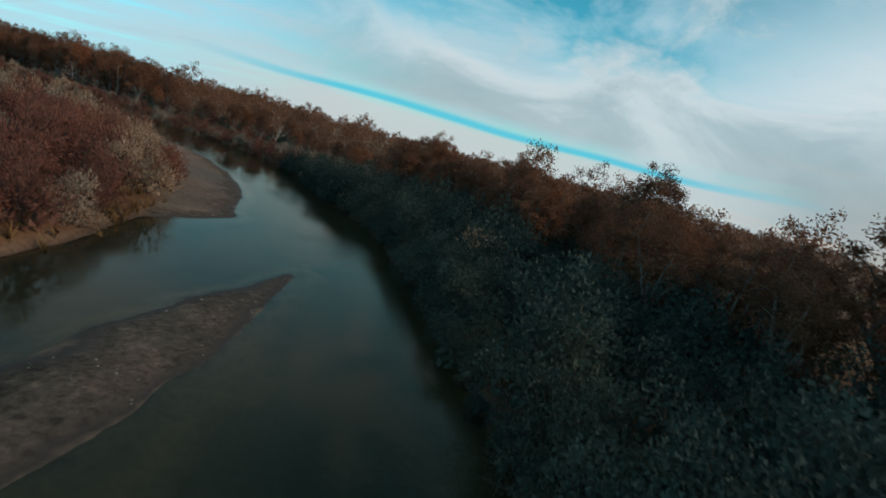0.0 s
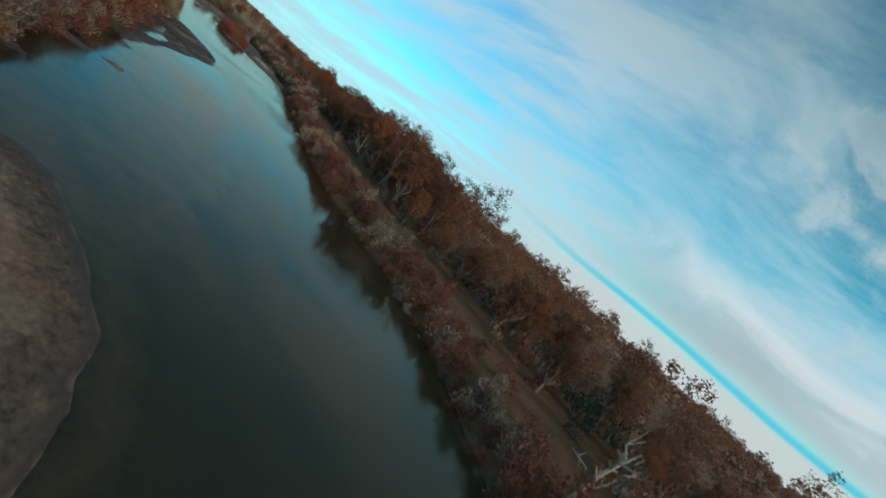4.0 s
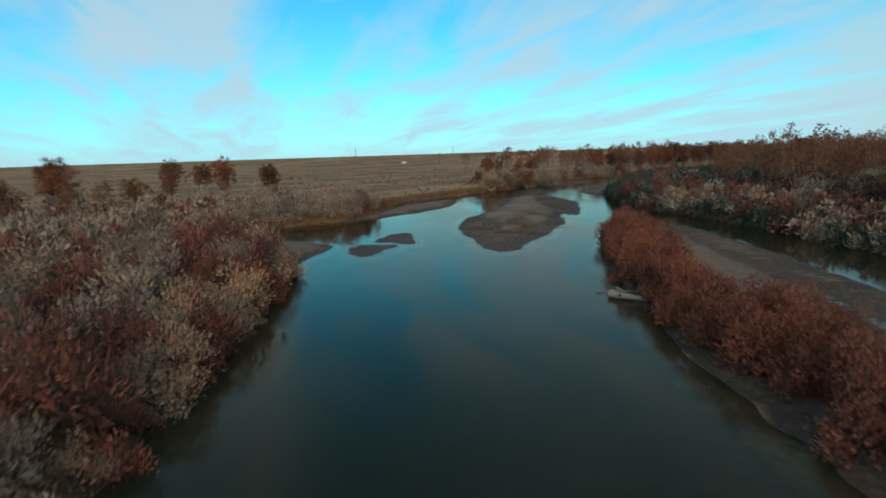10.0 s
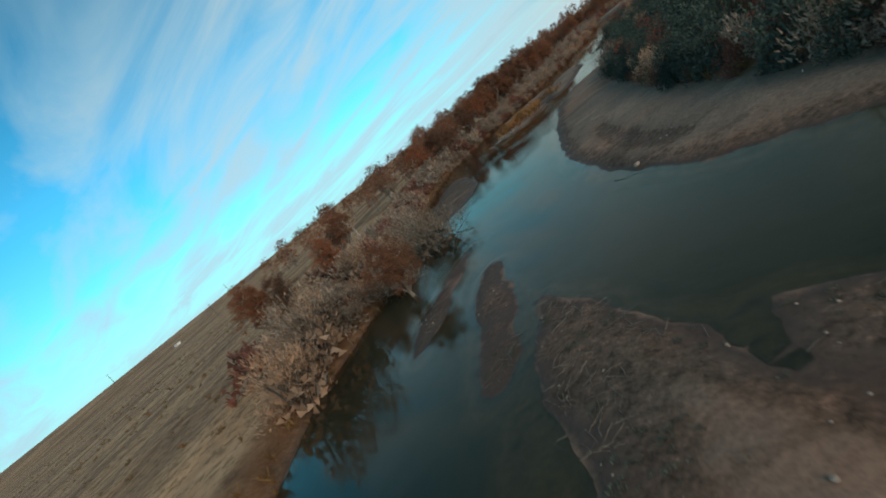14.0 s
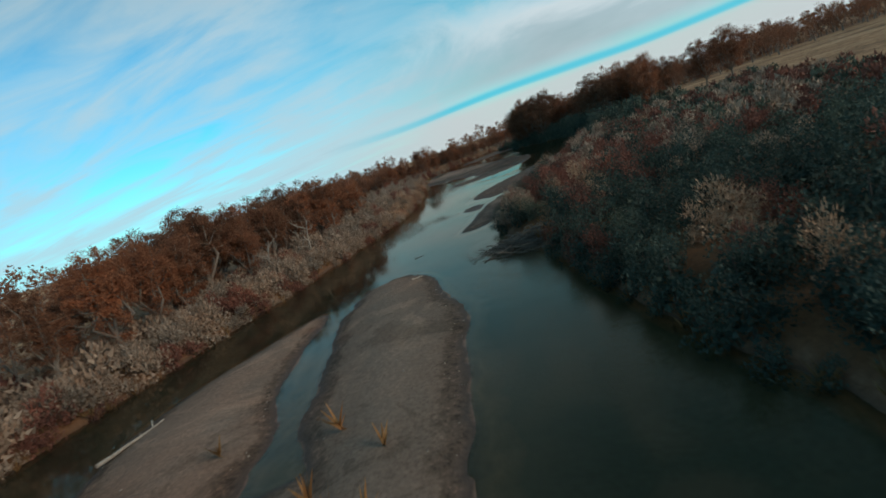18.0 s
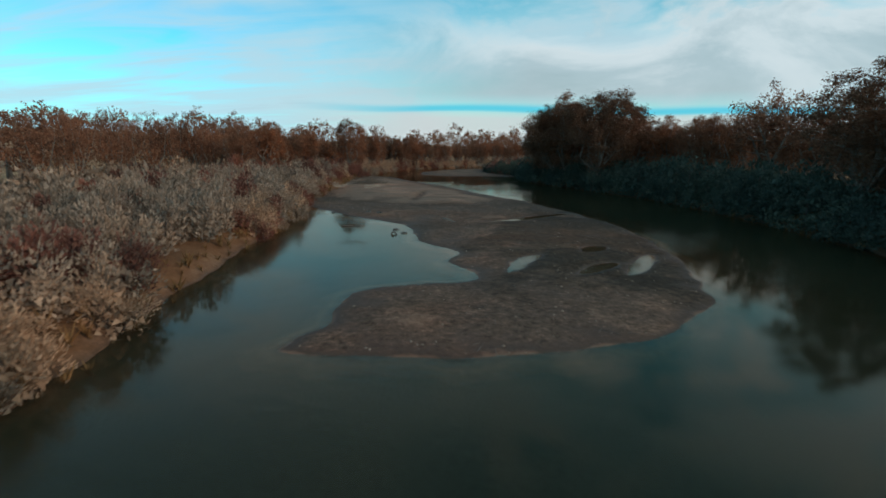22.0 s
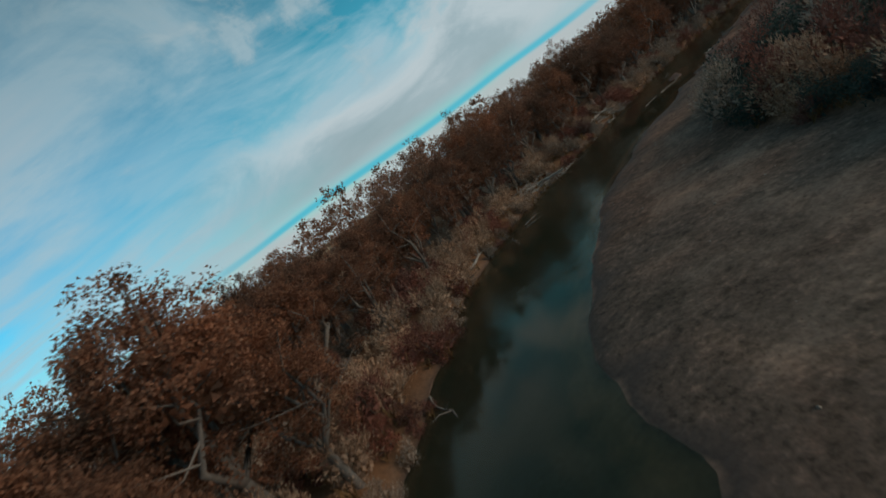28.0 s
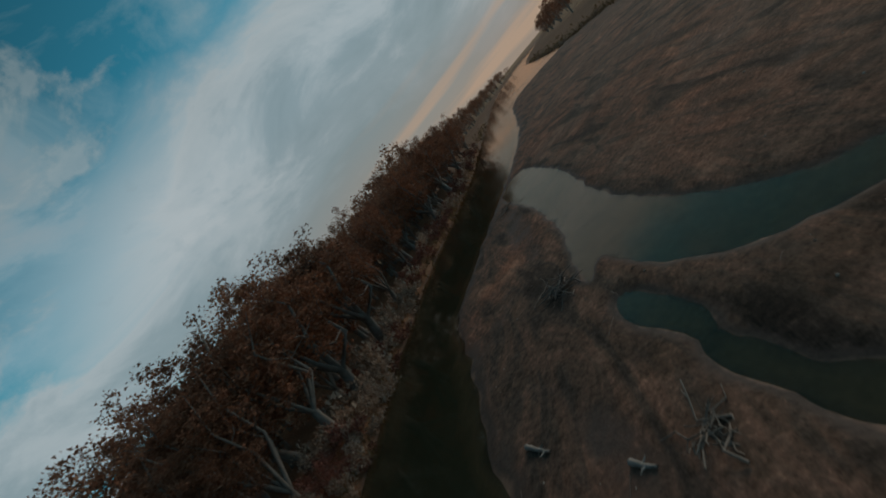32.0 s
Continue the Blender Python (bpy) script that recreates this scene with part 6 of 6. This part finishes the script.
n_st = min(6500, len(scat) * 3 // 4)
sv = OCTA[None] * rs.uniform(0.7, 1.3, (n_st, 6, 1)) * (rs.uniform(0.25, 1.0, (n_st, 1, 1)) ** 2 * 0.07 + 0.018) * rs.uniform(0.7, 1.3, (n_st, 1, 3))
sv = sv + scat[:n_st, None, :]
tagged(new("gravel", mesh_from("gravel", sv.reshape(-1, 3), (OCTA_F[None] + 6 * np.arange(n_st)[:, None, None]).reshape(-1, 3), [M_STONE])), "loose grey-brown stones strewn along the bars", "gravel", kind="stuff")
bits = []
rim = np.column_stack([rs.uniform(-304, -295.5, 5000), rs.uniform(204, 224, 5000)])
rim = np.column_stack([rim, terrain(rim)[0]])
rim = rim[(rim[:, 2] > 0.02) & (rim[:, 2] < 0.16)][:150]
for x, y, z in np.vstack([scat[n_st:n_st + 1500], rim]):
    an, half, k = rs.uniform(0, 6.283), rs.uniform(0.12, 0.55), rs.normal(0, 0.06)
    dx, dy = math.cos(an) * half, math.sin(an) * half
    bits.append(tube([(x - dx, y - dy, z + 0.02), (x - dy * k, y + dx * k, z + 0.05), (x + dx, y + dy, z + 0.03)], (0.015, 0.012, 0.005), 3))
tagged(new("drift_twigs", mesh_from("drift_twigs", *join(bits), [M_DRIFT_BROWN])), "dry drift twigs strewn along the bars", "twigs", kind="stuff")
# low green weed on the damp rim of the gravel bar
wd = np.column_stack([rs.uniform(-305, -240, 16000), rs.uniform(172, 225, 16000)])
wz, we = terrain(wd)
wk = (we < -0.5) & (wz > 0.04) & (wz < 0.26) & (wobble(wd, 7, 75) + 0.5 * wobble(wd, 2.5, 76) > 0.25)
stuff("river_weed", [tuft(340 + i, 0.10, 0.34, 22, 0.022) for i in range(3)], np.column_stack([wd, wz, we])[wk][:1500], "low dull-green weed on damp gravel", "weed", [M_TWIG, M_LEAF_DARK], 14, 0.6, 1.5)


def boulder(seed, sx, sy, sz):
    bm = bmesh.new()
    bmesh.ops.create_icosphere(bm, subdivisions=2, radius=1)
    for v in bm.verts:
        d = 1 + 0.22 * noise.noise(v.co * 1.3 + Vector((seed, 0, 0))) + 0.1 * noise.noise(v.co * 3.1 + Vector((0, seed, 0)))
        v.co = Vector((v.co.x * sx * d, v.co.y * sy * d, v.co.z * sz * d))
    me = bpy.data.meshes.new("boulder")
    bm.to_mesh(me)
    bm.free()
    me.materials.append(M_STONE)
    return me


for i, (x, y, s) in enumerate(((-290.7, 211.7, 0.07), (-342.3, 399.5, 0.55), (-301.4, 234.8, 0.2))):
    tagged(new("boulder", boulder(i, s * 1.2, s, s * 0.7)), "single pale stone lying on wet sand", "boulder").matrix_world = pose(x, y, max(height_at(x, y), 0) + 0.05, 0, 0, 40 * i)


def cut_bank(seed, long, thick, high):
    """A weathered slab of pale earth with gullies down its face."""
    bm = bmesh.new()
    bmesh.ops.create_icosphere(bm, subdivisions=4, radius=1)
    for v in bm.verts:
        q = Vector((v.co.x * long, v.co.y * thick, v.co.z * high))
        d = 0.22 * noise.noise(q * 0.7 + Vector((seed, 0, 0))) + 0.14 * noise.noise(Vector((q.x * 2.6, q.y * 2.6, q.z * 0.7))) + 0.06 * noise.noise(q * 5)
        v.co = q + Vector((0, v.co.y, v.co.z)).normalized() * d if v.co.yz.length > 1e-4 else q
    me = bpy.data.meshes.new("cut_bank")
    bm.to_mesh(me)
    bm.free()
    me.materials.append(M_STONE)
    me.polygons.foreach_set("use_smooth", [True] * len(me.polygons))
    return me


for i, (x, y, a, l) in enumerate(((-321.9, 213.6, 109, 3.3), (-324.2, 218.9, 119, 2.9))):
    tagged(new("cut_bank", cut_bank(i * 7.0, l, 0.34, 0.62)), "pale eroded earth of the cut bank above the water", "bank", "cut banks").matrix_world = pose(x, y, 0.22, 0, 0, a)

# ---------------------------------------------------------------- far on the plain


def utility_pole(x, y, tall):
    root = tagged(new("utility_pole"), "wooden utility pole far out on the plain", "utility pole", "utility poles")
    root.matrix_world = pose(x, y, height_at(x, y), 0, 0, 20)
    part("post", mesh_from("post", *tube([(0, 0, -0.5), (0, 0, tall * 0.5), (0, 0, tall)], (0.3, 0.26, 0.2), 6), [M_TWIG], True), root)
    part("crossarm", mesh_from("crossarm", *tube([(-1.6, 0, tall - 0.9), (1.6, 0, tall - 0.9)], (0.15, 0.15), 4), [M_TWIG], True), root)


utility_pole(-745, 365, 13)
utility_pole(-900, 300, 12)
utility_pole(-980, 480, 12)
for i in range(7):
    x, y = -420 - 14 * i, 118 + 5.5 * i
    tagged(new("fence_post", mesh_from("fence_post", *tube([(0, 0, -0.3), (0.03, 0, 0.8), (0, 0.05, 1.7)], (0.11, 0.1, 0.09), 5), [M_TWIG], True)), "grey wooden fence post on the dry plain", "fence post", "fence posts").matrix_world = pose(x, y, height_at(x, y))


def shed(x, y, l, w, h, turn, label):
    root = tagged(new("shed"), label, "shed", "far sheds")
    root.matrix_world = pose(x, y, height_at(x, y), 0, 0, turn)
    bm = bmesh.new()
    bmesh.ops.create_cube(bm, size=1)
    bmesh.ops.scale(bm, vec=(l, w, h), verts=bm.verts)
    bmesh.ops.translate(bm, vec=(0, 0, h / 2 - 0.2), verts=bm.verts)
    me = bpy.data.meshes.new("wall")
    bm.to_mesh(me), bm.free()
    me.materials.append(M_PAINT)
    part("wall", me, root)
    vs = [(-l / 2 - 0.4, -w / 2 - 0.4, h - 0.2), (l / 2 + 0.4, -w / 2 - 0.4, h - 0.2), (l / 2 + 0.4, 0, h + w * 0.28), (-l / 2 - 0.4, 0, h + w * 0.28), (-l / 2 - 0.4, w / 2 + 0.4, h - 0.2), (l / 2 + 0.4, w / 2 + 0.4, h - 0.2)]
    roof = mesh_from("roof", vs, [(0, 1, 2, 3), (3, 2, 5, 4)], [M_STONE])
    part("roof", roof, root)


shed(-820, 345, 6, 4, 2.4, 15, "small white farm shed far out on the plain")
shed(-870, 390, 5, 4, 2.2, 40, "small pale farm building far out on the plain")

log_jam(-300, 684.8, 2.2, 1.1, 10, 18, 0.6, 19, "dark branches heaped at the tip of the sand flat", 0, BRANCHES_DARK)
